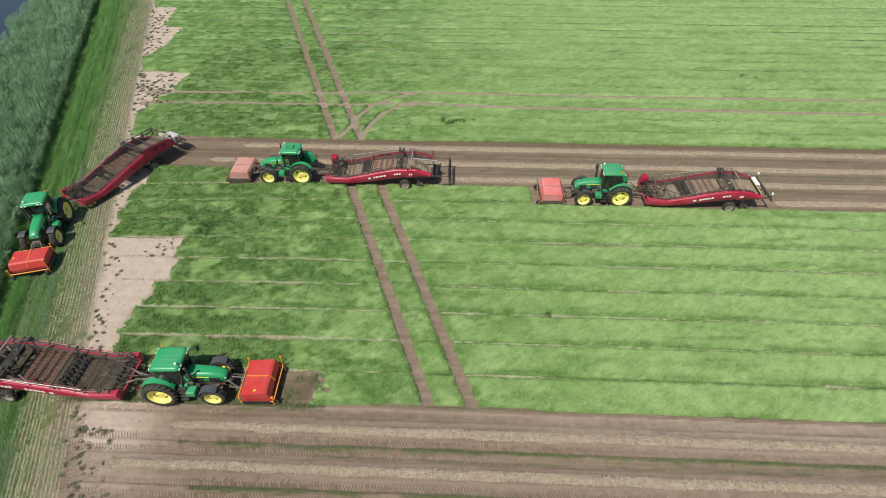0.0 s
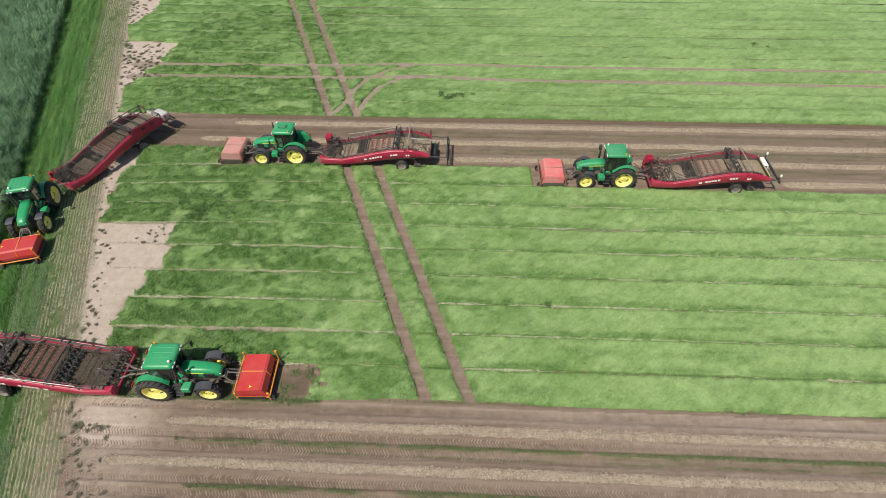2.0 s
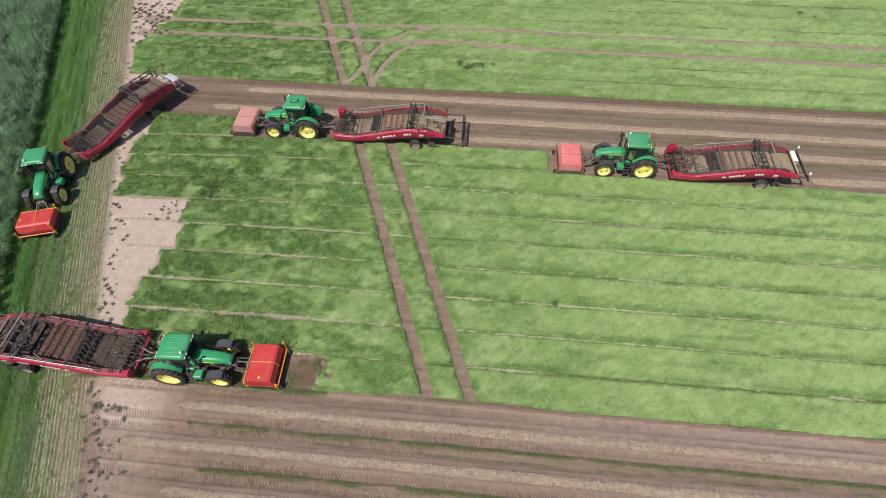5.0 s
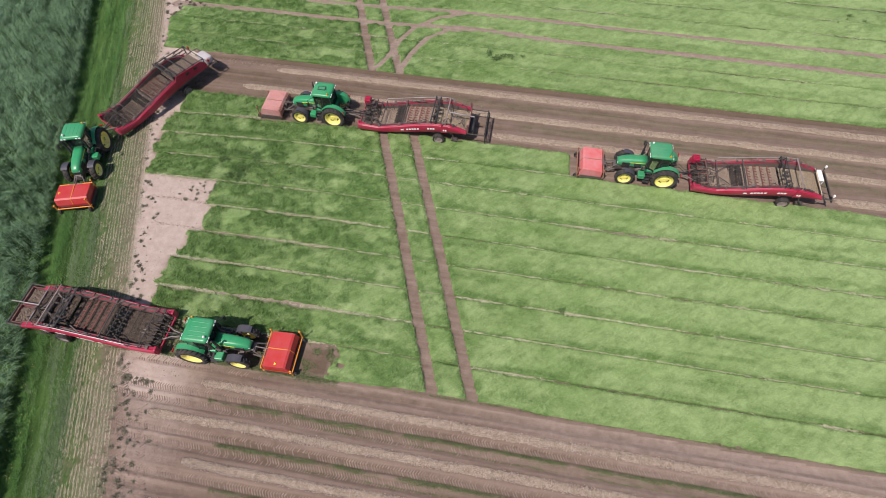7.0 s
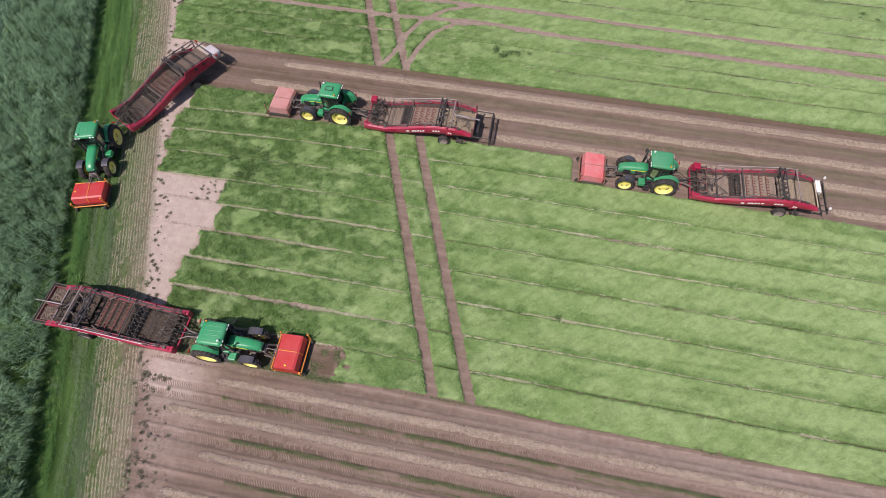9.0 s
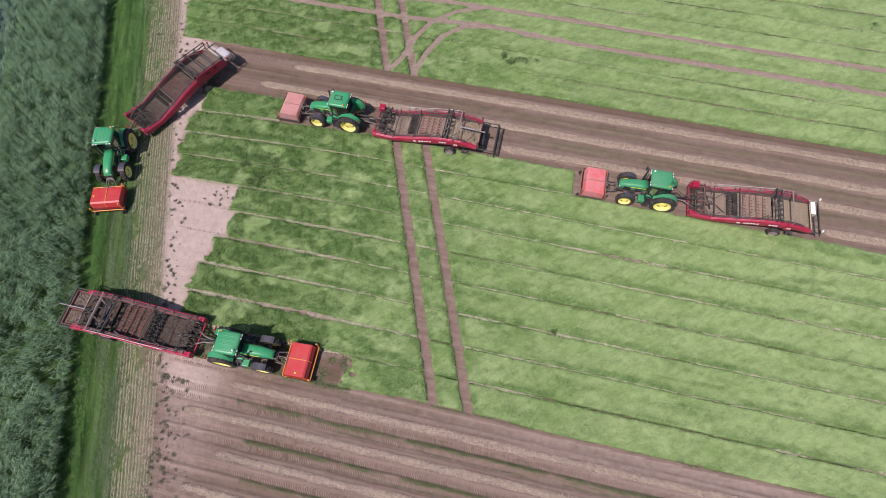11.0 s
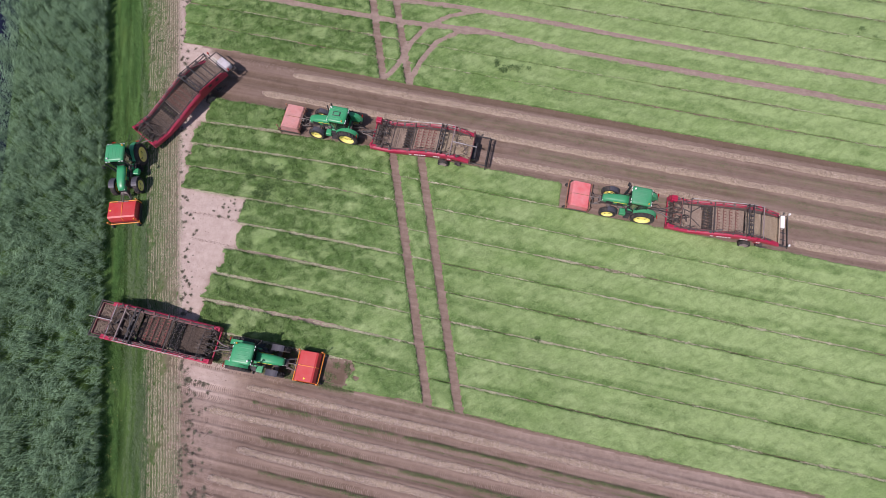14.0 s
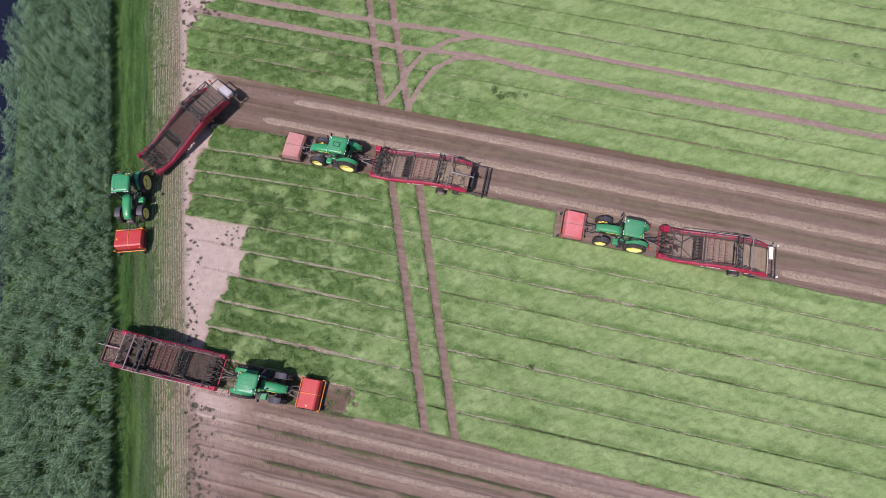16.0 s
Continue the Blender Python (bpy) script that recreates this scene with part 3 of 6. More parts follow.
        blades(name, a, b, soil_z(a, b) - 0.01, rng.uniform(0.12, 0.30, m) * q * high, rng.uniform(0.016, 0.034, m), np.where(rng.random(m) < 0.5, 1.9 + rng.normal(0, 0.5, m), rng.uniform(0, 6.28, m)),
               rng.uniform(0.15, 1.1, m), mat, label, "grass")
    n = 110
    y = rng.uniform(-3, 14, n)
    w = -20.75 + np.abs(rng.normal(0, 0.5, n))
    x = w + LEAN * y
    lumps("verge_flowers", x, y, soil_z(x, y) + 0.22, rng.uniform(0.012, 0.026, n), PETAL, "small yellow flowers in the verge grass", "flowers", 0.5)
    # stubble rows between the verge and the sand
    n = 88000
    row = rng.integers(0, 15, n)
    y = rng.uniform(-4, 92, n)
    w = -18.0 + row * 0.205 + rng.normal(0, 0.034, n) + 0.12 * (fnoise(y * 0.5, row * 3.3, 63) - 0.5)
    x = w + LEAN * y
    keep = 0.55 * fnoise(x * 0.9, y * 0.35, 61) + 0.45 * fnoise(x * 3.4, y * 2.6, 64) > 0.40 + 0.08 * smooth(-w, 17, 18)
    x, y = x[keep], y[keep]
    m = len(x)
    blades("stubble", x, y, soil_z(x, y), rng.uniform(0.05, 0.2, m), rng.uniform(0.012, 0.028, m), 1.9 + rng.normal(0, 0.3, m) + 3.14 * rng.integers(0, 2, m),
           rng.uniform(0.0, 0.3, m), STRAW, "rows of short straw-coloured stubble on the headland", "stubble")
    n = 60000
    y = rng.uniform(-4, 92, n)
    w = rng.uniform(-18.2, -14.9, n)
    x = w + LEAN * y
    keep = (fnoise(x * 0.9, y * 0.3, 62) + 0.16 * np.cos((w + 18.0) * 2 * np.pi / 0.205 + np.pi)) > 0.44 + 0.09 * smooth(w, -17.2, -15.5)
    x, y = x[keep], y[keep]
    m = len(x)
    blades("headland_grass", x, y, soil_z(x, y), rng.uniform(0.06, 0.18, m), rng.uniform(0.016, 0.036, m), rng.uniform(0, 6.28, m), rng.uniform(0.1, 0.9, m), MOWN,
           "short green regrowth between the stubble rows", "grass")
    # mown weeds round the standing tractor and green lines between lifted beds
    px, py, ph, pl = [], [], [], []

    def add(a, b, heading, size):
        px.append(a), py.append(b), ph.append(heading), pl.append(np.full(len(a), size))

    a = rng.uniform(-20.5, -6.8, 11000)
    b = 14.75 + rng.uniform(0, 1.0, 11000) ** 0.8 * 2.0
    keep = (fnoise(a * 0.9, b * 1.4, 71) > 0.42) & ((a < -12.7) | (b < 14.95) | ((a < -6.8) & (fnoise(a * 2.2, b * 2.2, 72) > 0.60)))
    add(a[keep], b[keep] + SLOPE * a[keep], rng.uniform(0, 6.28, keep.sum()), 1.0)
    for v, x0, x1, count, thin, wide in ((12.33, -13.8, 40, 20000, 0.27, 0.09), (10.08, -12.6, 40, 18500, 0.27, 0.09), (7.83, -12, 36, 15500, 0.27, 0.09), (11.9, -8, 40, 5000, 0.42, 0.03), (9.65, -8, 40, 5000, 0.42, 0.03),
                                         (39.3, -6, 45, 15000, 0.22, 0.28), (37.05, 3, 45, 17000, 0.20, 0.28), (34.9, 10, 45, 9000, 0.22, 0.25), (41.75, -24, 45, 9000, 0.3, 0.05), (14.82, -4, 36, 5000, 0.36, 0.05), (14.62, -21, -6.5, 9000, 0.16, 0.12)):
        a = rng.uniform(x0, x1, count)
        b = v + rng.normal(0, wide, count) + 0.16 * (fnoise(a * 0.5, a * 0, v) - 0.5)
        keep = fnoise(a * 0.8, b * 0.3, v) + 0.12 * rng.normal(0, 1, count) > thin + 0.12 - 0.10 * smooth(a, 0, 15)
        m = keep.sum()
        add(a[keep], b[keep] + SLOPE * a[keep], rng.normal(-0.04, 0.6, m) + 3.14 * rng.integers(0, 2, m), 0.66 if v < 30 or v > 41 else 0.55)
    # dark leaf rows added in the crop furrows to draw their shade lines
    for bed in list(range(1, 8)) + list(range(13, 26)):
        v = FIRST + bed * PITCH
        a = rng.uniform(-4, 60, 6000)
        c = v + rng.normal(0, 0.06, 6000)
        keep = fnoise(a * 0.35, c * 0 + bed, 33 + bed) + 0.05 * rng.normal(0, 1, 6000) > 0.36
        a, c = a[keep], row_y(a[keep], c[keep])
        track = np.minimum.reduce([off_line(a, c, line) for line in TRAMS + CROSS + TURNS])
        a, c = a[track > 0.5], c[track > 0.5]
        add(a, c, rng.uniform(0, 6.28, len(a)), 0.9)
    x, y, head, size = np.concatenate(px), np.concatenate(py), np.concatenate(ph), np.concatenate(pl)
    m = len(x)
    blades("furrow_weeds", x, y, soil_z(x, y), rng.uniform(0.08, 0.24, m) * size, rng.uniform(0.02, 0.045, m) * size, head, rng.uniform(0.1, 1.0, m), FURROW,
           "green leaves between lifted beds, dark leaf rows standing for furrow shade", "weeds")
    # dry leaves lying in the furrows of the standing crop
    px, py = [], []
    for bed in list(range(1, 10)) + list(range(13, 26)):
        v = FIRST + bed * PITCH
        n = 9000 if bed < 10 else 3600
        a = rng.uniform(-26, 60, n)
        c = v + rng.normal(0, 0.06, n)
        keep = fnoise(a * 0.28, c * 0 + bed * 2.3, 35 + bed) + 0.06 * rng.normal(0, 1, n) > np.where(a < -2, 0.33, 0.50) + (0.0 if bed < 10 else 0.12) - 0.25 * ((bed == 3) | (bed == 2) & (a > 0)) * smooth(18 - a, 0, 10)
        a, c = a[keep], row_y(a[keep], c[keep])
        track = np.minimum.reduce([off_line(a, c, line) for line in TRAMS + CROSS + TURNS])
        keep = (track > 0.45) & (crop_height(a, c + 0.5) > 0.05)
        px.append(a[keep]), py.append(c[keep])
    x, y = np.concatenate(px), np.concatenate(py)
    m = len(x)
    blades("dry_leaves", x, y, soil_z(x, y) + rng.uniform(0.05, 0.13, m), rng.uniform(0.08, 0.20, m), rng.uniform(0.024, 0.05, m), rng.normal(-0.04, 0.5, m) + 3.14 * rng.integers(0, 2, m),
           rng.uniform(0.0, 0.35, m), DRY, "pale dry leaves lying in the furrows", "leaf litter")
    # weeds on the sand
    cx, cy, cr = [], [], []
    for i in range(230):
        y0 = rng.uniform(2, 80)
        w0 = -15.1 + abs(rng.normal(0, 0.55))
        if y0 < 14:
            w0 += rng.uniform(0, 1.6)
        cx.append(w0 + LEAN * y0), cy.append(y0), cr.append(rng.uniform(0.06, 0.2))
    for i in range(46):
        y0 = rng.uniform(2, 14.2)
        cx.append(rng.uniform(-15.3, -13.9) + LEAN * y0), cy.append(y0), cr.append(rng.uniform(0.08, 0.22))
    for i in range(240):
        v0 = rng.choice((rng.uniform(46, 54.7), rng.uniform(59, 75)))
        w0 = rng.uniform(-15.2, -11.0)
        cx.append(w0 + LEAN * (v0 + 1.3)), cy.append(v0 + 1.3), cr.append(rng.uniform(0.06, 0.3))
    for i in range(26):
        cx.append(rng.normal(-19.8, 0.7)), cy.append(rng.normal(27.5, 0.8)), cr.append(rng.uniform(0.04, 0.17))
    cx, cy, cr = np.array(cx), np.array(cy), np.array(cr)
    i = rng.choice(len(cx), 40000, p=cr ** 1.5 / (cr ** 1.5).sum())
    tight = np.where(cr[i] > 0.195, 0.32, 0.45)
    x, y = cx[i] + rng.normal(0, 1, 40000) * tight * cr[i], cy[i] + rng.normal(0, 1, 40000) * tight * cr[i]
    keep = crop_height(x, y) < 0.02
    x, y = x[keep], y[keep]
    m = len(x)
    blades("sand_weeds", x, y, soil_z(x, y), rng.uniform(0.05, 0.17, m), rng.uniform(0.02, 0.045, m), rng.uniform(0, 6.28, m), rng.uniform(0.2, 1.1, m), DEAD,
           "small withered weed clumps scattered over pale sand", "weeds")
    # reeds
    n = 42000
    y = rng.uniform(-8, 100, n)
    w = rng.uniform(-32.8, -20.75, n) - 0.03 * y
    edge = -31.7 + 1.8 * (fnoise(y * 0.28, y * 0, 81) - 0.5) * 2
    keep = (w > edge) & (0.5 * fnoise((w + LEAN * y) * 1.1, y * 1.1, 84) + 0.5 * fnoise((w + LEAN * y) * 2.1, y * 2.1, 85) + 0.05 * rng.normal(0, 1, n) + 0.25 * smooth(w + 0.03 * y, -21.6, -21.0) > 0.42)
    y, w = y[keep], w[keep]
    x = w + LEAN * y
    n = len(x)
    tall = 0.45 + 0.7 * fnoise(x * 0.45, y * 0.45, 82) + 1.0 * fnoise(x * 1.1, y * 1.1, 84) + 1.35 * fnoise(x * 2.1, y * 2.1, 85)
    rim = smooth(w + 0.03 * y, -21.8, -21.1)
    tall = np.maximum(tall * 0.88 * (1 - 0.35 * rim), 1.05 * rim)
    q = 7
    xx, yy, tt = np.repeat(x, q), np.repeat(y, q), np.repeat(tall, q)
    zz = tt * np.tile(np.linspace(0.45, 0.95, q), n) - 0.12
    wind = 0.95 + 1.3 * (fnoise(xx * 0.3, yy * 0.3, 83) - 0.5)
    head = np.where(rng.random(n * q) < 0.78, wind + rng.normal(0, 0.32, n * q), rng.uniform(0, 6.28, n * q))
    blades("reed_leaves", xx + rng.normal(0, 0.05, n * q), yy + rng.normal(0, 0.05, n * q), zz, rng.uniform(0.26, 0.62, n * q), rng.uniform(0.020, 0.044, n * q), head,
           rng.uniform(0.3, 1.2, n * q), REED, "dense blue-green reeds bending in the wind along a ditch", "reeds", 0.7, True)
    blades("reed_stalks", x, y, soil_z(x, y), tall + 0.1, np.full(n, 0.03), rng.uniform(0, 6.28, n), np.full(n, 1.5), REED, "upright reed stalks under the leaves", "reeds")


TUFTS = [(-19.1, 13.6, 0.3), (-18.5, 13.7, 0.36), (-17.5, 13.6, 0.42), (-18.3, 11.8, 0.36), (-17.1, 11.8, 0.42), (-17.9, 11.3, 0.3), (-17.4, 10.1, 0.4), (-16.3, 10.3, 0.4), (-17.3, 9.4, 0.36),
         (-17.3, 8.7, 0.3), (-18.8, 10.5, 0.26), (-22.8, 26.2, 0.3), (-23.3, 25.3, 0.3), (-22.4, 24.0, 0.26), (-22.6, 23.3, 0.24), (-21.8, 23.1, 0.2), (-22.0, 22.5, 0.32), (-21.9, 21.3, 0.34),
         (-21.4, 20.8, 0.28), (-21.0, 20.4, 0.2), (-21.5, 20.0, 0.3), (-21.0, 19.3, 0.34), (-22.1, 21.8, 0.2)]


def build_tufts():
    """Withered weed tufts on bare ground: one rosette of bent leaves, set down again and again."""
    rng = np.random.default_rng(31)
    n = 420
    r, a = 0.62 * np.sqrt(rng.random(n)), rng.uniform(0, 6.28, n)
    first = blades("weed_tuft", r * np.cos(a), r * np.sin(a), 0.10 * (0.7 - r), rng.uniform(0.3, 0.62, n), rng.uniform(0.07, 0.15, n), a + rng.normal(0, 0.5, n),
                   np.clip(1.35 - 1.6 * r + rng.normal(0, 0.25, n), 0.1, 1.4), DEAD, "", "", 0.9, True)
    label = "withered grey-brown weed tuft standing on bare soil"
    tagged(first, label, "weed", "weed tufts on the headland", "thing")
    for i, (x, y, size) in enumerate(TUFTS):
        m = pose(x, y, float(soil_z(np.array([x]), np.array([y]))[0]) - 0.01, 0, 0, 77 * i) @ Matrix.Diagonal((1.2 * size, size * (0.95 + 0.1 * (i % 4)), size, 1))
        if i:
            copy_thing(first, m)
        else:
            first.matrix_world = m


def build_soil_detail():
    rng = np.random.default_rng(21)
    px, py, pz = [], [], []
    for v, x0, x1 in ((13.32, -14.5, 44), (11.20, -17.0, 42), (8.97, -14.0, 40), (6.72, -15.5, 38), (40.42, -18.2, 60), (38.05, -20.5, 58), (35.85, 0.9, 56), (33.55, 25.8, 54)):
        xs, cs = np.arange(x0, x1, 0.09), np.linspace(-0.46, 0.46, 12)
        A, C = np.meshgrid(xs, cs, indexing="ij")
        a, c = A.ravel(), C.ravel()
        half = ((0.21 if v < 30 else 0.28) + 0.10 * (fnoise(a * 0.8, a * 0, v) - 0.5) + 0.10 * (fnoise(a * 5, c * 5, v) - 0.5)) * np.sqrt(np.clip((a - x0) / 0.5, 0, 1))
        y = v + c + SLOPE * a + 0.12 * (fnoise(a * 0.35, a * 0, v + 2) - 0.5)
        up = 0.055 * smooth(half - np.abs(c), -0.05, 0.08) * (0.6 + 0.8 * fnoise(a * 9, y * 9, v))
        z = soil_z(a, y) + up - 0.012
        f = grid_faces(len(xs), len(cs))
        f = f[(up[f] > 0.004).any(1)]
        ob = mesh_np("bulb_windrow", np.stack([a, y, z], 1), f, WINDROW)
        tagged(ob, "long pale windrow of lifted bulbs on brown soil", "bulbs", "windrows on the lifted soil", "stuff")
        n = int((x1 - x0) * (330 if v < 30 else 150))
        a = x0 + (x1 - x0) * rng.random(n)
        c = np.clip(rng.uniform(-0.24, 0.24, n) + rng.normal(0, 0.035, n), -0.36, 0.36) * np.sqrt(np.clip((a - x0 + 0.1) / 0.5, 0, 1))
        px.append(a), py.append(v + c + SLOPE * a + 0.12 * (fnoise(a * 0.35, a * 0, v + 2) - 0.5))
        pz.append(0.02 + 0.025 * rng.random(n))
    x, y, up = np.concatenate(px), np.concatenate(py), np.concatenate(pz)
    n = len(x)
    lumps("loose_bulbs", x, y, soil_z(x, y) + up, rng.uniform(0.014, 0.040, n), BULB, "pale lifted bulbs lying on the windrows", "bulbs", 0.8)
    n = 16000
    x, v = rng.uniform(-26, 45, n), np.where(rng.random(n) < 0.5, rng.uniform(4, 14.6, n), rng.uniform(32.7, 41.6, n))
    y = v + SLOPE * x
    keep = (crop_height(x, y) < 0.02) & (ditch_w(x, y) > -15)
    x, y = x[keep], y[keep]
    lumps("soil_clods", x, y, soil_z(x, y), rng.uniform(0.010, 0.034, len(x)), CLOD, "loose brown soil clods on the lifted ground", "soil")
    n = 11000
    y = rng.uniform(8, 76, n)
    x = rng.uniform(-15.3, -10.5, n) + LEAN * y
    keep = (crop_height(x, y) < 0.02) & (fnoise(x * 1.3, y * 1.3, 96) > 0.42)
    x, y = x[keep], y[keep]
    # faint lines of crumbs where the furrows run out over the sand
    for bed in (4, 5, 6):
        b = FIRST + bed * PITCH + rng.normal(0, 0.07, 700)
        a = rng.uniform(-14.6, -9.5, 700) + LEAN * b
        b = b + SLOPE * a
        bare = crop_height(a, b) < 0.02
        x, y = np.concatenate([x, a[bare]]), np.concatenate([y, b[bare]])
    lumps("sand_crumbs", x, y, soil_z(x, y), rng.uniform(0.006, 0.018, len(x)) * (1 + 2 * (rng.random(len(x)) < 0.05)), CRUST, "brown soil crumbs strewn over pale sand", "soil")
    # lug prints of tractor tyres
    px, py, ph = [], [], []
    for v, x0, x1, s in ((14.15, -19, -11, 1), (12.78, -20, 34, 1), (11.95, -19.5, 4, -1), (10.52, -20, 34, 1), (9.7, -18.5, 0, -1), (8.27, -19, 32, 1), (6.05, -18, 30, 1), (40.9, -24, -2, 1)):
        a = np.arange(x0, x1, 0.155)
        px += [a, a]
        py += [v + 0.13 + SLOPE * a, v - 0.13 + SLOPE * a]
        ph += [np.full(len(a), 1.05 * s), np.full(len(a), -1.05 * s)]
    # tracks along the headland, where the machines turn
    way = math.atan2(1, LEAN)
    for w0, y0, y1 in ((-14.5, 1, 14.2), (-13.1, 1, 13.0), (-14.0, 36.5, 41), (-12.4, 37, 41)):
        b = np.arange(y0, y1, 0.15)
        a = w0 + LEAN * b + 0.25 * np.sin(b * 0.45 + w0)
        for side in (1, -1):
            px.append(a - side * 0.13 * math.sin(way)), py.append(b + side * 0.13 * math.cos(way)), ph.append(np.full(len(b), way + side * 1.05))
    x, y, hd = np.concatenate(px), np.concatenate(py), np.concatenate(ph)
    keep = rng.random(len(x)) < 0.25 + 1.1 * fnoise(x * 0.5, y * 1.7, 120)
    x, y, hd = x[keep], y[keep], hd[keep]
    n = len(x)
    d = np.stack([np.cos(hd), np.sin(hd)], 1) * 0.17
    s = np.stack([-np.sin(hd), np.cos(hd)], 1) * 0.048
    c = np.stack([x, y], 1)
    z = soil_z(x, y)
    low = [np.column_stack([c + a * d + b * s, z - 0.02]) for a, b in ((-1, -1), (1, -1), (1, 1), (-1, 1))]
    top = [np.column_stack([c + a * d, z + 0.033]) for a in (-0.85, 0.85)]
    verts = np.stack(low + top, 1).reshape(-1, 3)
    tri = np.array([(0, 1, 5), (0, 5, 4), (2, 3, 4), (2, 4, 5), (1, 2, 5), (3, 0, 4)])
    faces = (np.arange(n)[:, None, None] * 6 + tri[None]).reshape(-1, 3)
    tagged(mesh_np("tyre_prints", verts, faces, CRUST), "ribbed tyre lug prints pressed into the bare soil", "tyre prints", kind="stuff")


build_ground()
build_beds()
water = mesh_np("water", np.array([(-31.2 + LEAN * -300, -300, -0.35), (-31.2 + LEAN * 600, 600, -0.35), (-46 + LEAN * 600, 600, -0.35), (-46 + LEAN * -300, -300, -0.35)]), np.array([[0, 1, 2, 3]]), WATER)
tagged(water, "dark still ditch water beyond the reeds", "water", kind="structure")


# ---- shapes for the machines ----
def part(name, bm, material, parent, label="", smooth_shade=False, at=None):
    """One mesh under a thing or a part."""
    bmesh.ops.recalc_face_normals(bm, faces=bm.faces)
    me = bpy.data.meshes.new(name)
    bm.to_mesh(me)
    bm.free()
    me.materials.append(material)
    ob = new(name, me)
    ob.parent = parent
    if at:
        ob.location = at
    if smooth_shade:
        shade(ob)
    return tagged(ob, label) if label else ob


def thing(name, m, label, category, group=""):
    ob = new(name)
    ob.empty_display_size = 0.3
    ob.matrix_world = m
    return tagged(ob, label, category, group)


def box(bm, c, s, bevel=0.0, turn=(0, 0, 0)):
    r = bmesh.ops.create_cube(bm, size=1)["verts"]
    m = Matrix.Translation(c) @ Euler([radians(a) for a in turn]).to_matrix().to_4x4() @ Matrix.Diagonal((*s, 1))
    bmesh.ops.transform(bm, matrix=m, verts=r)
    if bevel:
        edges = list({e for v in r for e in v.link_edges})
        bmesh.ops.bevel(bm, geom=edges, offset=bevel, segments=2, affect="EDGES", profile=0.5)
    return bm


def tube(bm, a, b, r, r2=None, seg=8):
    a, b = Vector(a), Vector(b)
    d = b - a
    m = Matrix.Translation((a + b) / 2) @ d.to_track_quat("Z", "Y").to_matrix().to_4x4()
    bmesh.ops.create_cone(bm, cap_ends=True, segments=seg, radius1=r, radius2=r if r2 is None else r2, depth=d.length, matrix=m)
    return bm


def pipe(bm, pts, r, seg=6):
    """One closed tube swept through the points."""
    pts = [Vector(p) for p in pts]
    ways = [(b - a).normalized() for a, b in zip(pts, pts[1:])]
    up = Vector((0, 0, 1)) if abs(ways[0].z) < 0.9 else Vector((1, 0, 0))
    rings = []
    for i, p in enumerate(pts):
        a, b = ways[max(0, i - 1)], ways[min(i, len(ways) - 1)]
        mid = (a + b).normalized()
        side = mid.cross(up).normalized()
        up = side.cross(mid).normalized()
        wide = r / max(0.5, mid.dot(b))
        rings.append([p + (side * math.cos(2 * math.pi * q / seg) + up * math.sin(2 * math.pi * q / seg)) * wide for q in range(seg)])
    return loft(bm, rings)


def slab(bm, outline, y0, y1):
    """A plate with an outline in x and z, from y0 to y1."""
    a = [bm.verts.new((x, y0, z)) for x, z in outline]
    b = [bm.verts.new((x, y1, z)) for x, z in outline]
    bm.faces.new(a), bm.faces.new(b[::-1])
    for i in range(len(a)):
        j = (i + 1) % len(a)
        bm.faces.new((a[i], b[i], b[j], a[j]))
    return bm


def loft(bm, rings, caps=True):
    """A skin over rings of equal count."""
    vs = [[bm.verts.new(p) for p in r] for r in rings]
    n = len(vs[0])
    for a, b in zip(vs, vs[1:]):
        for i in range(n):
            bm.faces.new((a[i], a[(i + 1) % n], b[(i + 1) % n], b[i]))
    if caps:
        bm.faces.new(vs[0][::-1]), bm.faces.new(vs[-1])
    return bm


def turned(bm, outline, seg=28):
    """A body turned about the y axis from (radius, y) pairs."""
    rings = [[(r * math.cos(2 * math.pi * i / seg), y, r * math.sin(2 * math.pi * i / seg)) for i in range(seg)] for r, y in outline]
    return loft(bm, rings, False)


def rounded(x, w, h, zc, k=0.22, n=3):
    """A ring with rounded upper and lower corners, across the machine at x."""
    r = min(w, h) * k
    pts = []
    for sy, sz, a0 in ((1, 1, 0), (-1, 1, 90), (-1, -1, 180), (1, -1, 270)):
        for i in range(n + 1):
            a = radians(a0 + 90 * i / n)
            pts.append((x, sy * (w / 2 - r) + r * math.cos(a), zc + sz * (h / 2 - r) + r * math.sin(a)))
    return pts


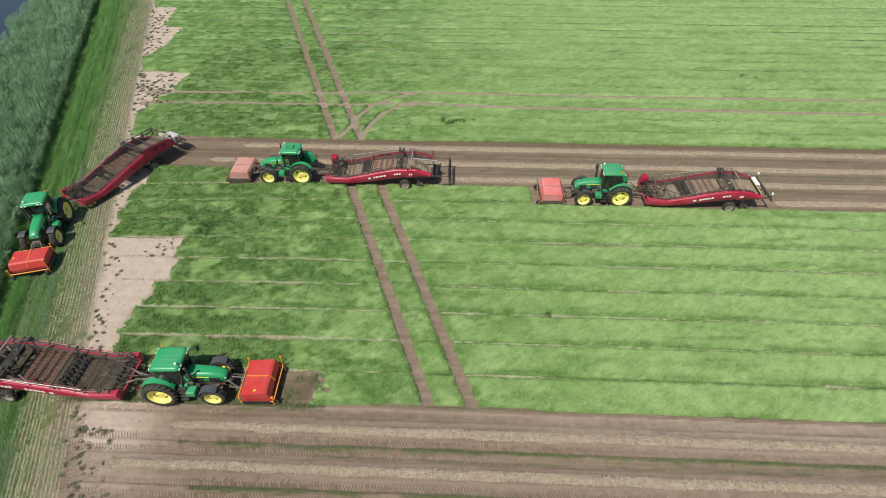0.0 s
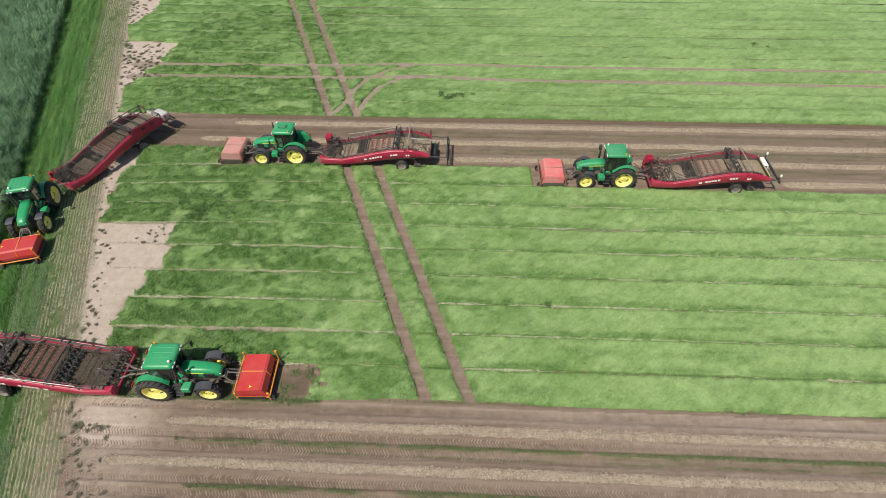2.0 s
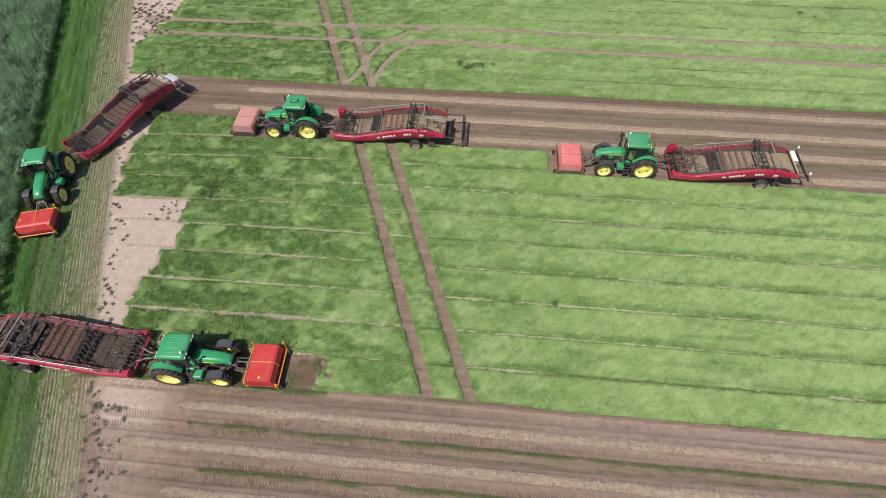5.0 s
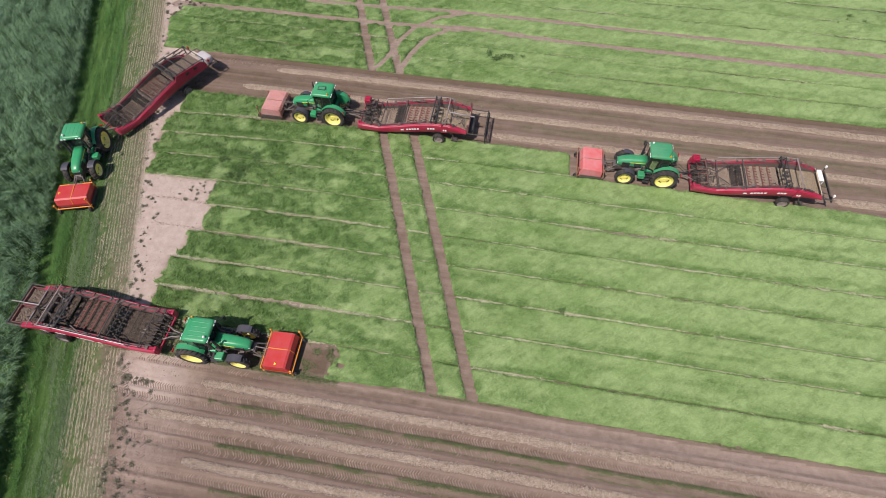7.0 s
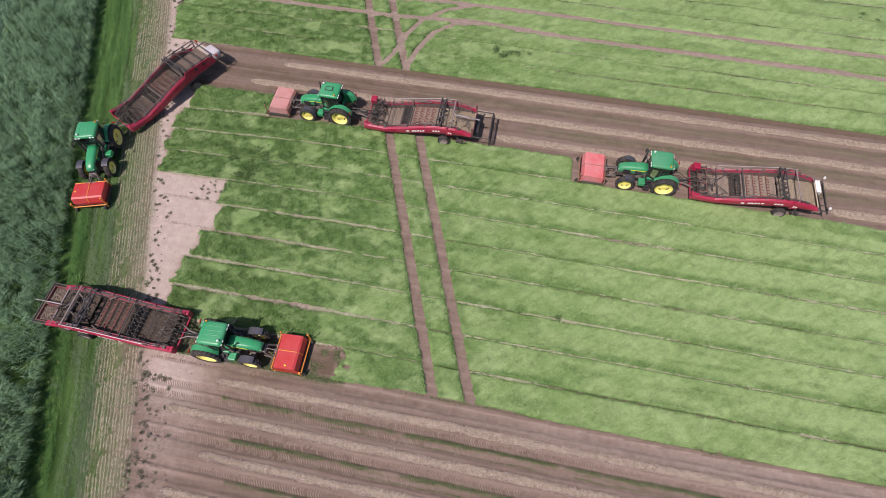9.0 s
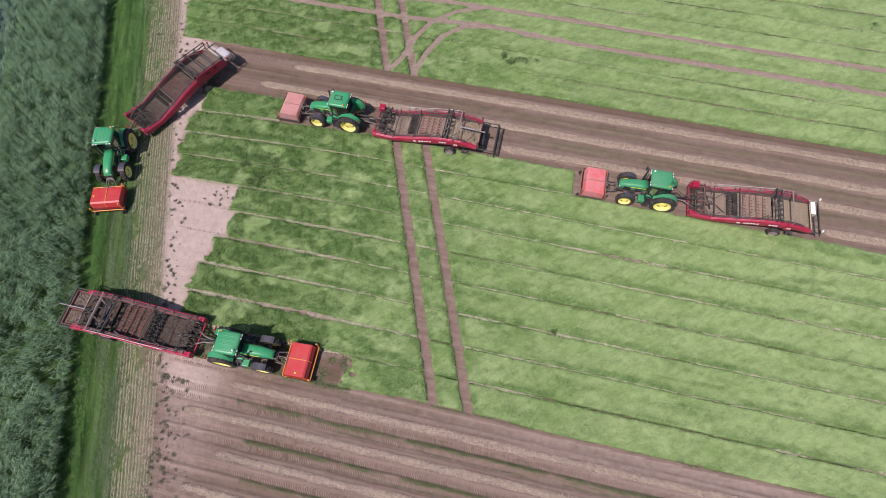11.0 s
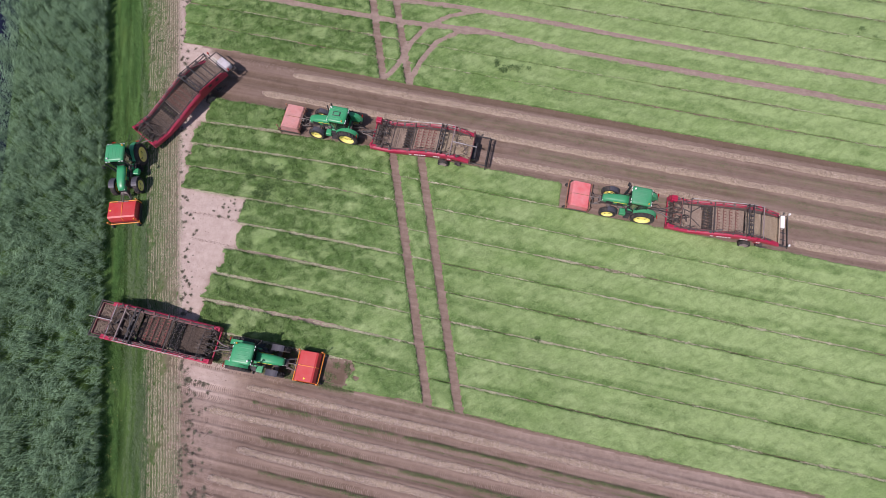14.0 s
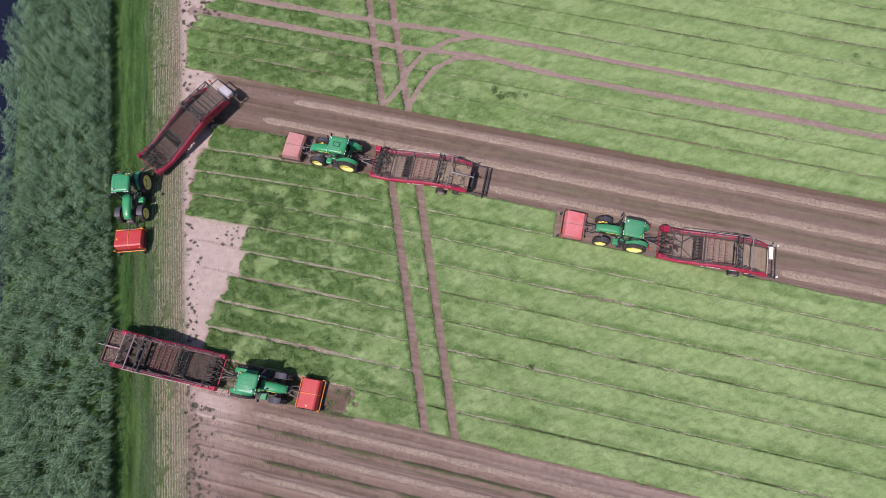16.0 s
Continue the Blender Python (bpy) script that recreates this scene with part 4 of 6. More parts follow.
def wheel(parent, at, R, width, rim_mat, lugs=20, dish=0.10, name="wheel"):
    """hub > tyre, rim; the outer face looks to the side it stands on."""
    out = 1 if at[1] > 0 else -1
    bm = bmesh.new()
    turned(bm, [(0.0, out * 0.05), (R * 0.16, out * 0.05), (R * 0.16, -out * 0.15), (0.0, -out * 0.15)], 14)
    for i in range(8):
        a = i * math.pi / 4
        box(bm, (R * 0.11 * math.cos(a), out * 0.06, R * 0.11 * math.sin(a)), (0.03, 0.03, 0.03))
    hub = part(name, bm, rim_mat, parent, at=at)
    h, ri = width / 2, R * 0.66
    bm = bmesh.new()
    turned(bm, [(ri, -h * 0.8), (ri + 0.05, -h), (R * 0.84, -h * 1.02), (R * 0.93, -h * 0.9), (R * 0.955, -h * 0.4), (R * 0.96, 0), (R * 0.955, h * 0.4), (R * 0.93, h * 0.9), (R * 0.84, h * 1.02), (ri + 0.05, h), (ri, h * 0.8), (ri - 0.02, 0), (ri, -h * 0.8)], 32)
    if lugs:
        for i in range(lugs * 2):
            a = 2 * math.pi * i / (lugs * 2)
            s = 1 if i % 2 else -1
            m = Matrix.Rotation(-a, 4, "Y") @ Matrix.Translation((R * 0.965, s * h * 0.48, 0)) @ Matrix.Rotation(radians(40 * s), 4, "X")
            r = bmesh.ops.create_cube(bm, size=1, matrix=m @ Matrix.Diagonal((R * 0.09, h * 1.05, R * 0.055, 1)))
    part("tyre", bm, RUBBER, hub, "black lugged rubber tyre with dried soil" if lugs else "black rubber tyre", True)
    bm = bmesh.new()
    turned(bm, [(ri + 0.015, out * h * 0.86), (ri - 0.03, out * h * 0.82), (ri - 0.06, out * h * 0.35), (R * 0.42, out * (h * 0.35 - dish)), (R * 0.2, out * (h * 0.35 - dish * 0.4)), (R * 0.12, out * h * 0.3)], 28)
    turned(bm, [(ri + 0.005, -out * h * 0.86), (ri - 0.05, -out * h * 0.7), (ri - 0.06, out * h * 0.3)], 28)
    for i in range(8):
        a = 2 * math.pi * (i + 0.5) / 8
        box(bm, (R * 0.33 * math.cos(a), out * (h * 0.37 - dish * 0.7), R * 0.33 * math.sin(a)), (0.05, 0.03, 0.05), turn=(0, -math.degrees(a), 0))
    part("rim", bm, rim_mat, hub, "yellow dished steel rim" if rim_mat is YELLOW else "dusty steel rim", True)
    if rim_mat is YELLOW:
        # black plates on the closed rim paint the dark of its slots
        bm = bmesh.new()
        box(bm, (0, 0, 0), (R * 0.27, 0.03, R * 0.12), 0.012)
        first = part("rim_slot_shade", bm, BLACK, hub, "black plate painting the shade of an oval rim slot")
        for i in range(4):
            a = 2 * math.pi * (i + 0.3) / 4
            slot = first if i == 0 else new("rim_slot_shade", first.data)
            slot.parent, slot.rotation_euler = hub, (0, math.pi / 2 - a, 0)
            slot.location = (R * 0.40 * math.cos(a), out * (h * 0.35 - dish + 0.016), R * 0.40 * math.sin(a))
    return hub


def fender_arc(bm, R, y0, y1, a0, a1, t=0.03, n=10, cx=0.0, cz=0.0):
    """A bent mudguard plate over a wheel."""
    rings = []
    for i in range(n + 1):
        a = radians(a0 + (a1 - a0) * i / n)
        c, s = math.cos(a), math.sin(a)
        rings.append([(cx + R * c, y0, cz + R * s), (cx + R * c, y1, cz + R * s), (cx + (R + t) * c, y1, cz + (R + t) * s), (cx + (R + t) * c, y0, cz + (R + t) * s)])
    return loft(bm, rings)


def tractor(m, label, green, hatch=False, big_guards=True, steps_right=True):
    """Forward is +x; the origin lies on the ground under the rear axle."""
    t = thing("tractor", m, label, "tractor", "tractors in the field")
    # hood with stripe, grille, lamps and side vents
    bm = bmesh.new()
    loft(bm, [rounded(1.44, 0.72, 0.86, 1.46, 0.26), rounded(1.8, 0.72, 0.84, 1.47, 0.28), rounded(2.55, 0.70, 0.78, 1.42, 0.30), rounded(3.05, 0.65, 0.68, 1.36, 0.32), rounded(3.32, 0.57, 0.55, 1.30, 0.36), rounded(3.42, 0.5, 0.42, 1.26, 0.4)])
    hood = part("hood", bm, green, t, "rounded green engine hood", True)
    for s in (1, -1):
        bm = bmesh.new()
        slab(bm, [(1.5, 1.62), (2.55, 1.555), (2.6, 1.58), (1.5, 1.655)], s * 0.355, s * 0.375)
        part("stripe", bm, STRIPE, hood, "yellow stripe along the hood")
        bm = bmesh.new()
        for i in range(4):
            box(bm, (1.95 + 0.02 * i, s * 0.36, 1.22 + 0.095 * i), (0.5, 0.03, 0.06), turn=(0, 0, 0))
        part("vent", bm, BLACK, hood, "black louvred side vent")
        bm = bmesh.new()
        box(bm, (2.8, s * 0.335, 1.31), (0.55, 0.05, 0.40), 0.015)
        part("side_screen", bm, BLACK, hood, "black mesh radiator screen")
        bm = bmesh.new()
        box(bm, (3.36, s * 0.17, 1.36), (0.10, 0.2, 0.1), 0.02)
        part("headlight", bm, LENS, hood, "clear headlight")
    bm = bmesh.new()
    box(bm, (3.40, 0, 1.2), (0.08, 0.42, 0.2), 0.02)
    for i in range(5):
        box(bm, (3.445, 0, 1.12 + 0.04 * i), (0.02, 0.4, 0.012))
    part("grille", bm, BLACK, hood, "black slatted front grille")
    # chassis, engine block, axles
    bm = bmesh.new()
    box(bm, (2.3, 0, 0.88), (2.5, 0.5, 0.42), 0.05)
    box(bm, (0.55, 0, 0.85), (1.5, 0.55, 0.55), 0.06)
    box(bm, (2.75, 0, 0.67), (0.3, 1.5, 0.2), 0.04)
    tube(bm, (0, -0.85, 0.93), (0, 0.85, 0.93), 0.15, seg=12)
    box(bm, (3.4, 0, 0.82), (0.4, 0.5, 0.36), 0.04)
    part("chassis", bm, STEEL, t, "dark greasy steel chassis and axles")
    # cab
    bm = bmesh.new()
    box(bm, (0.72, 0, 1.2), (1.5, 1.36, 0.3), 0.05)
    part("cab_floor", bm, green, t)
    posts = [((1.36, 0.54, 1.3), (1.38, 0.60, 2.66)), ((0.72, 0.74, 1.15), (0.66, 0.72, 2.66)), ((-0.03, 0.66, 1.3), (0.14, 0.62, 2.66))]
    for a, b in posts:
        for s in (1, -1):
            bm = bmesh.new()
            tube(bm, (a[0], s * a[1], a[2]), (b[0], s * b[1], b[2]), 0.045, 0.035, 8)
            part("cab_post", bm, BLACK, t)
    # panes
    def pane(pts, nrm):
        bm = bmesh.new()
        n = Vector(nrm) * 0.008
        a = [bm.verts.new(Vector(p) - n) for p in pts]
        b = [bm.verts.new(Vector(p) + n) for p in pts]
        bm.faces.new(a), bm.faces.new(b[::-1])
        for i in range(4):
            bm.faces.new((a[i], b[i], b[(i + 1) % 4], a[(i + 1) % 4]))
        part("pane", bm, GLASS, t, "tinted cab window").visible_shadow = False
    pane([(1.37, -0.52, 1.9), (1.37, 0.52, 1.9), (1.39, 0.58, 2.62), (1.39, -0.58, 2.62)], (1, 0, 0))
    pane([(0.0, -0.62, 1.55), (0.0, 0.62, 1.55), (0.13, 0.6, 2.62), (0.13, -0.6, 2.62)], (1, 0, 0))
    for s in (1, -1):
        pane([(0.76, s * 0.74, 1.2), (1.34, s * 0.56, 1.3), (1.36, s * 0.61, 2.62), (0.72, s * 0.72, 2.62)], (0, 1, 0))
        pane([(-0.02, s * 0.66, 1.75), (0.68, s * 0.74, 1.75), (0.64, s * 0.70, 2.62), (0.15, s * 0.63, 2.62)], (0, 1, 0))
    bm = bmesh.new()
    box(bm, (0.35, 0, 1.55), (0.5, 0.5, 0.14), 0.05)
    box(bm, (0.12, 0, 1.9), (0.14, 0.48, 0.62), 0.05, (0, -8, 0))
    part("seat", bm, INTERIOR, t, "dark driver seat, empty")
    bm = bmesh.new()
    tube(bm, (1.3, 0, 1.4), (1.0, 0, 1.85), 0.04)
    bmesh.ops.create_cone(bm, cap_ends=True, segments=16, radius1=0.2, radius2=0.2, depth=0.03, matrix=Matrix.Translation((0.98, 0, 1.88)) @ Matrix.Rotation(radians(-32), 4, "Y"))
    box(bm, (1.36, 0, 1.6), (0.22, 0.6, 0.5), 0.05)
    part("steering_wheel", bm, INTERIOR, t)
    # roof with ribs
    bm = bmesh.new()
    def cap(z, x0, x1, w, r=0.16, n=4):
        pts = []
        for cx, cy, a0 in ((x1 - r, w - r, 0), (x0 + r, w - r, 90), (x0 + r, -w + r, 180), (x1 - r, -w + r, 270)):
            for i in range(n + 1):
                a = radians(a0 + 90 * i / n)
                pts.append((cx + r * math.cos(a), cy + r * math.sin(a), z))
        return pts
    loft(bm, [cap(2.62, 0.02, 1.46, 0.68), cap(2.68, -0.05, 1.50, 0.74), cap(2.80, -0.04, 1.50, 0.74), cap(2.88, 0.05, 1.42, 0.68, 0.2), cap(2.905, 0.15, 1.32, 0.58, 0.2)])
    roof = part("roof", bm, green, t, "green cab roof with rounded corners", True)
    for y in (-0.42, -0.14, 0.14, 0.42):
        bm = bmesh.new()
        box(bm, (0.79, y, 2.90), (0.98, 0.05, 0.03), 0.012)
        part("roof_rib", bm, green, roof)
    if hatch:
        bm = bmesh.new()
        box(bm, (0.78, 0, 2.925), (0.62, 0.42, 0.03), 0.012)
        part("hatch_seal", bm, BLACK, roof, "black hatch seal")
        bm = bmesh.new()
        box(bm, (0.78, 0, 2.94), (0.48, 0.28, 0.03), 0.012)
        part("roof_hatch", bm, green, roof, "green roof hatch")
    for y in (-0.62, -0.4, 0.4, 0.62):
        for x, s in ((1.51, 1), (-0.06, -1)):
            bm = bmesh.new()
            box(bm, (x, y, 2.73), (0.06, 0.15, 0.1), 0.02)
            part("work_light", bm, LENS, roof, "small work light")
    bm = bmesh.new()
    tube(bm, (1.32, -0.45, 2.86), (1.32, -0.45, 2.98), 0.05, seg=12)
    bmesh.ops.create_icosphere(bm, subdivisions=2, radius=0.075, matrix=Matrix.Translation((1.32, -0.45, 3.0)))
    part("receiver_dome", bm, WHITE, roof, "white round aerial dome", True)
    bm = bmesh.new()
    tube(bm, (0.2, 0.64, 2.8), (0.2, 0.64, 3.03), 0.05, seg=10)
    part("beacon", bm, AMBER_LENS, roof, "amber beacon")
    bm = bmesh.new()
    tube(bm, (0.24, 0.5, 2.85), (0.18, 0.52, 3.5), 0.008, seg=5)
    part("aerial", bm, BLACK, roof)
    # mirrors and exhaust
    for s in (1, -1):
        bm = bmesh.new()
        pipe(bm, [(1.38, s * 0.60, 2.5), (1.70, s * 1.05, 2.5), (1.70, s * 1.1, 2.3)], 0.02)
        box(bm, (1.68, s * 1.12, 2.2), (0.07, 0.2, 0.34), 0.02)
        part("mirror", bm, BLACK, t, "black door mirror on an arm")
    bm = bmesh.new()
    pipe(bm, [(1.74, -0.5, 1.5), (1.74, -0.56, 2.72), (1.78, -0.66, 2.85)], 0.055, 10)
    tube(bm, (1.74, -0.5, 1.5), (1.74, -0.53, 2.2), 0.085, seg=12)
    part("exhaust", bm, BLACK, t, "black exhaust stack beside the cab")
    for i, (x, y, z, dx, dy, dz) in enumerate(((1.5, 0.5, 1.35, 0.22, 0.2, 0.3), (1.62, -0.5, 1.2, 0.26, 0.2, 0.34), (1.9, 0.46, 1.02, 0.4, 0.16, 0.2), (1.9, -0.46, 1.0, 0.36, 0.18, 0.22))):
        bm = bmesh.new()
        box(bm, (x, y, z), (dx, dy, dz), 0.03)
        pipe(bm, [(x - 0.1, y * 0.9, z), (x - 0.16, y * 1.12, z + 0.25), (x + 0.16, y * 1.1, z + 0.2), (x + 0.2, y, z - 0.1)], 0.022, 6)
        part("engine_fitting", bm, IRON if i % 2 else STEEL, t, "dark engine fitting with a hose")
    # rear mudguards
    for s in (1, -1):
        bm = bmesh.new()
        fender_arc(bm, 1.0, s * 0.60, s * 0.95, 30, 160, 0.04, 12, 0.0, 0.93)
        slab(bm, [(0.95, 1.2), (0.75, 1.62), (0.1, 1.98), (-0.55, 1.82), (-0.9, 1.4), (-0.6, 1.0), (0.6, 0.95)], s * 0.62, s * 0.68)
        part("rear_mudguard", bm, green, t, "green rear mudguard")
        bm = bmesh.new()
        box(bm, (-0.93, s * 0.98, 1.55), (0.05, 0.28, 0.1), 0.015)
        part("tail_lamp", bm, RED_LENS, t, "red tail lamp")
        bm = bmesh.new()
        for i in range(4):
            box(bm, (1.18, s * (0.98 - 0.07 * i), 0.5 + 0.22 * i), (0.42, 0.2, 0.04), 0.01)
        for x in (0.97, 1.39):
            tube(bm, (x, s * 1.0, 0.45), (x, s * 0.76, 1.22), 0.02, seg=6)
        part("cab_steps", bm, BLACK, t, "black cab access steps")
    s = -1 if steps_right else 1
    bm = bmesh.new()
    box(bm, (1.62, s * 0.78, 0.92), (0.5, 0.52, 0.36), 0.06)
    part("toolbox", bm, green, t, "green toolbox beside the cab steps")
    bm = bmesh.new()
    box(bm, (1.35, -s * 0.6, 0.78), (0.95, 0.4, 0.44), 0.1)
    part("fuel_tank", bm, BLACK, t, "black fuel tank")
    # wheels and front guards
    for s in (1, -1):
        wheel(t, (0, s * 0.95, 0.92), 0.93, 0.48, YELLOW, 20, 0.12, "rear_wheel")
        wheel(t, (2.75, s * 0.93, 0.66), 0.67, 0.40, YELLOW, 17, 0.06, "front_wheel")
        bm = bmesh.new()
        if big_guards:
            fender_arc(bm, 0.74, s * 0.70, s * 1.15, 62, 158, 0.03, 8, 2.75, 0.66)
        else:
            fender_arc(bm, 0.73, s * 0.72, s * 1.10, 78, 170, 0.03, 8, 2.75, 0.66)
        tube(bm, (2.6, s * 0.5, 0.75), (2.45, s * 0.75, 1.36), 0.03)
        part("front_mudguard", bm, FENDER, t, "grey-black plastic front mudguard")
    # front lift and rear linkage
    bm = bmesh.new()
    for s in (1, -1):
        pipe(bm, [(3.45, s * 0.36, 0.75), (4.0, s * 0.42, 0.62), (4.45, s * 0.42, 0.6)], 0.05)
        tube(bm, (3.5, s * 0.25, 1.0), (4.0, s * 0.4, 0.66), 0.04)
    tube(bm, (3.6, 0, 1.1), (4.4, 0, 1.02), 0.035)
    tube(bm, (4.0, -0.42, 0.62), (4.0, 0.42, 0.62), 0.03)
    part("front_linkage", bm, STEEL, t, "dull steel front lift arms")
    bm = bmesh.new()
    for s in (1, -1):
        pipe(bm, [(-0.3, s * 0.3, 0.7), (-1.15, s * 0.42, 0.62)], 0.045)
        tube(bm, (-0.35, s * 0.35, 1.25), (-0.85, s * 0.4, 0.66), 0.03)
    tube(bm, (-1.1, -0.42, 0.62), (-1.1, 0.42, 0.62), 0.03)
    box(bm, (-0.6, 0, 0.55), (1.1, 0.14, 0.08), 0.02)
    part("rear_linkage", bm, STEEL, t, "dark steel lift arms and drawbar")
    bm = bmesh.new()
    for s in (1, -1):
        pipe(bm, [(-0.45, s * 0.12, 1.35), (-0.9, s * 0.16, 1.5), (-1.4, s * 0.14, 1.05), (-1.95, s * 0.1, 0.95)], 0.02)
    part("hydraulic_hose", bm, HOSE, t, "black hydraulic hoses at the back")
    return t


def topper(m, label, paint, frame_mat, clean, deep=1.0):
    """Front-mounted haulm topper; forward is +x, the origin on the ground under its middle."""
    t = thing("haulm_topper", m @ Matrix.Diagonal((deep, 0.97, 1, 1)), label, "topper", "toppers on the tractors")
    bm = bmesh.new()
    slab(bm, [(-0.82, 0.35), (-0.82, 0.98), (-0.74, 1.08), (0.56, 1.14), (0.70, 1.08), (0.86, 0.70), (0.86, 0.35)], -1.13, 1.13)
    bmesh.ops.bevel(bm, geom=[e for e in bm.edges if abs(e.verts[0].co.y - e.verts[1].co.y) < 1e-4 and e.verts[0].co.z > 0.5], offset=0.025, segments=2, affect="EDGES")
    part("housing", bm, paint, t, "sheet-steel housing over the rotor")
    bm = bmesh.new()
    box(bm, (-0.06, 0.02, 1.125), (1.32, 0.05, 0.03), 0.01)
    tube(bm, (0.70, 0.02, 1.1), (0.87, 0.02, 0.70), 0.025)
    part("seam_strap", bm, frame_mat, t, "strap along the housing seam")
    for s in (1, -1):
        bm = bmesh.new()
        pipe(bm, [(-0.88, s * 1.17, 0.42), (0.95, s * 1.17, 0.42)], 0.035, 8)
        part("side_frame", bm, frame_mat, t, "tubular side frame")
        bm = bmesh.new()
        top = 1.26 if s > 0 else 0.86
        tube(bm, (1.0, s * 1.2, 0.2), (1.0, s * 1.2, top), 0.04, seg=8)
        box(bm, (1.0, s * 1.2, top), (0.14, 0.1, 0.12), 0.02)
        part("depth_post", bm, frame_mat, t, "adjusting post for the depth wheel")
        bm = bmesh.new()
        tube(bm, (-0.92, s * 1.15, 0.3), (-0.92, s * 1.15, top - 0.06), 0.035, seg=8)
        box(bm, (-0.92, s * 1.15, top - 0.06), (0.1, 0.1, 0.08), 0.02)
        part("rear_post", bm, frame_mat, t)
        w = wheel(t, (1.02, s * 1.05, 0.24), 0.25, 0.16, STEEL, 0, 0.02, "depth_wheel")
        bm = bmesh.new()
        box(bm, (0.0, s * 1.185, 0.34), (1.6, 0.02, 0.5), 0.006, (-s * 12, 0, 0))
        part("side_skirt", bm, BLACK if clean else STEEL, t, "dark rubber side skirt")
    bm = bmesh.new()
    tube(bm, (1.0, -1.17, 0.46), (1.0, 1.17, 0.46), 0.045, seg=8)
    part("front_bar", bm, frame_mat, t, "front frame bar")
    bm = bmesh.new()
    tube(bm, (-0.9, -1.17, 0.95), (-0.9, 1.17, 0.95), 0.04, seg=8)
    part("rear_bar", bm, frame_mat, t, "rear frame bar")
    bm = bmesh.new()
    for i in range(22):
        box(bm, (0.90 + 0.01 * (i % 2), -1.05 + 0.1 * i, 0.32), (0.015, 0.096, 0.5), turn=(0, 8, 0))
    part("front_flap", bm, BLACK, t, "black rubber strip curtain")
    bm = bmesh.new()
    tube(bm, (-0.1, -1.05, 0.4), (-0.1, 1.05, 0.4), 0.1, seg=10)
    for i in range(26):
        a = i * 1.9
        box(bm, (-0.1 + 0.17 * math.cos(a), -1.0 + 0.08 * i, 0.4 + 0.17 * math.sin(a)), (0.16, 0.03, 0.05), turn=(0, -math.degrees(a), 0))
    part("rotor", bm, STEEL, t, "steel flail rotor")
    bm = bmesh.new()
    for s in (1, -1):
        tube(bm, (-0.85, s * 0.42, 0.95), (-1.2, s * 0.42, 0.6), 0.05)
        tube(bm, (-0.85, s * 0.42, 0.6), (-1.25, s * 0.42, 0.6), 0.05)
    tube(bm, (-0.85, 0, 1.0), (-1.2, 0, 1.02), 0.045)
    tube(bm, (-0.88, -0.46, 0.6), (-0.88, 0.46, 0.6), 0.05)
    tube(bm, (-0.88, 0, 0.6), (-0.88, 0, 1.0), 0.05)
    tube(bm, (-0.87, -0.46, 0.95), (-0.87, 0.46, 0.95), 0.05)
    part("headstock", bm, STEEL, t, "steel hitch frame")
    bm = bmesh.new()
    box(bm, (-0.97, 0, 0.78), (0.25, 0.3, 0.26), 0.04)
    part("gearbox", bm, STEEL, t, "small dark gearbox")
    if clean:
        bm = bmesh.new()
        v = [bm.verts.new(p) for p in ((-0.05, -1.0, 1.132), (0.12, -0.92, 1.139), (-0.05, -0.84, 1.132), (-0.05, -1.0, 1.138), (0.12, -0.92, 1.145), (-0.05, -0.84, 1.138))]
        bm.faces.new(v[:3]), bm.faces.new(v[3:][::-1])
        part("warning_triangle", bm, STRIPE, t, "small yellow warning triangle")
    return t


TOP_LINE = [(0.0, 1.08), (-0.3, 1.0), (-1.6, 0.92), (-3.2, 1.3), (-5.0, 1.75), (-5.8, 1.88), (-7.2, 1.88), (-8.45, 1.42)]
LOW_LINE = [(-8.45, 1.2), (-7.0, 1.15), (-5.6, 1.0), (-5.0, 0.88), (-3.0, 0.5), (-1.6, 0.34), (0.0, 0.4)]


def panel_z(x):
    """Height of the side panels' upper edge."""
    pts = TOP_LINE[::-1]
    return float(np.interp(x, [p[0] for p in pts], [p[1] for p in pts]))


def web_z(x):
    return float(np.interp(x, (-8.4, -6.0, -3.4, -2.6, -0.6), (1.28, 1.35, 1.08, 0.72, 0.42)))


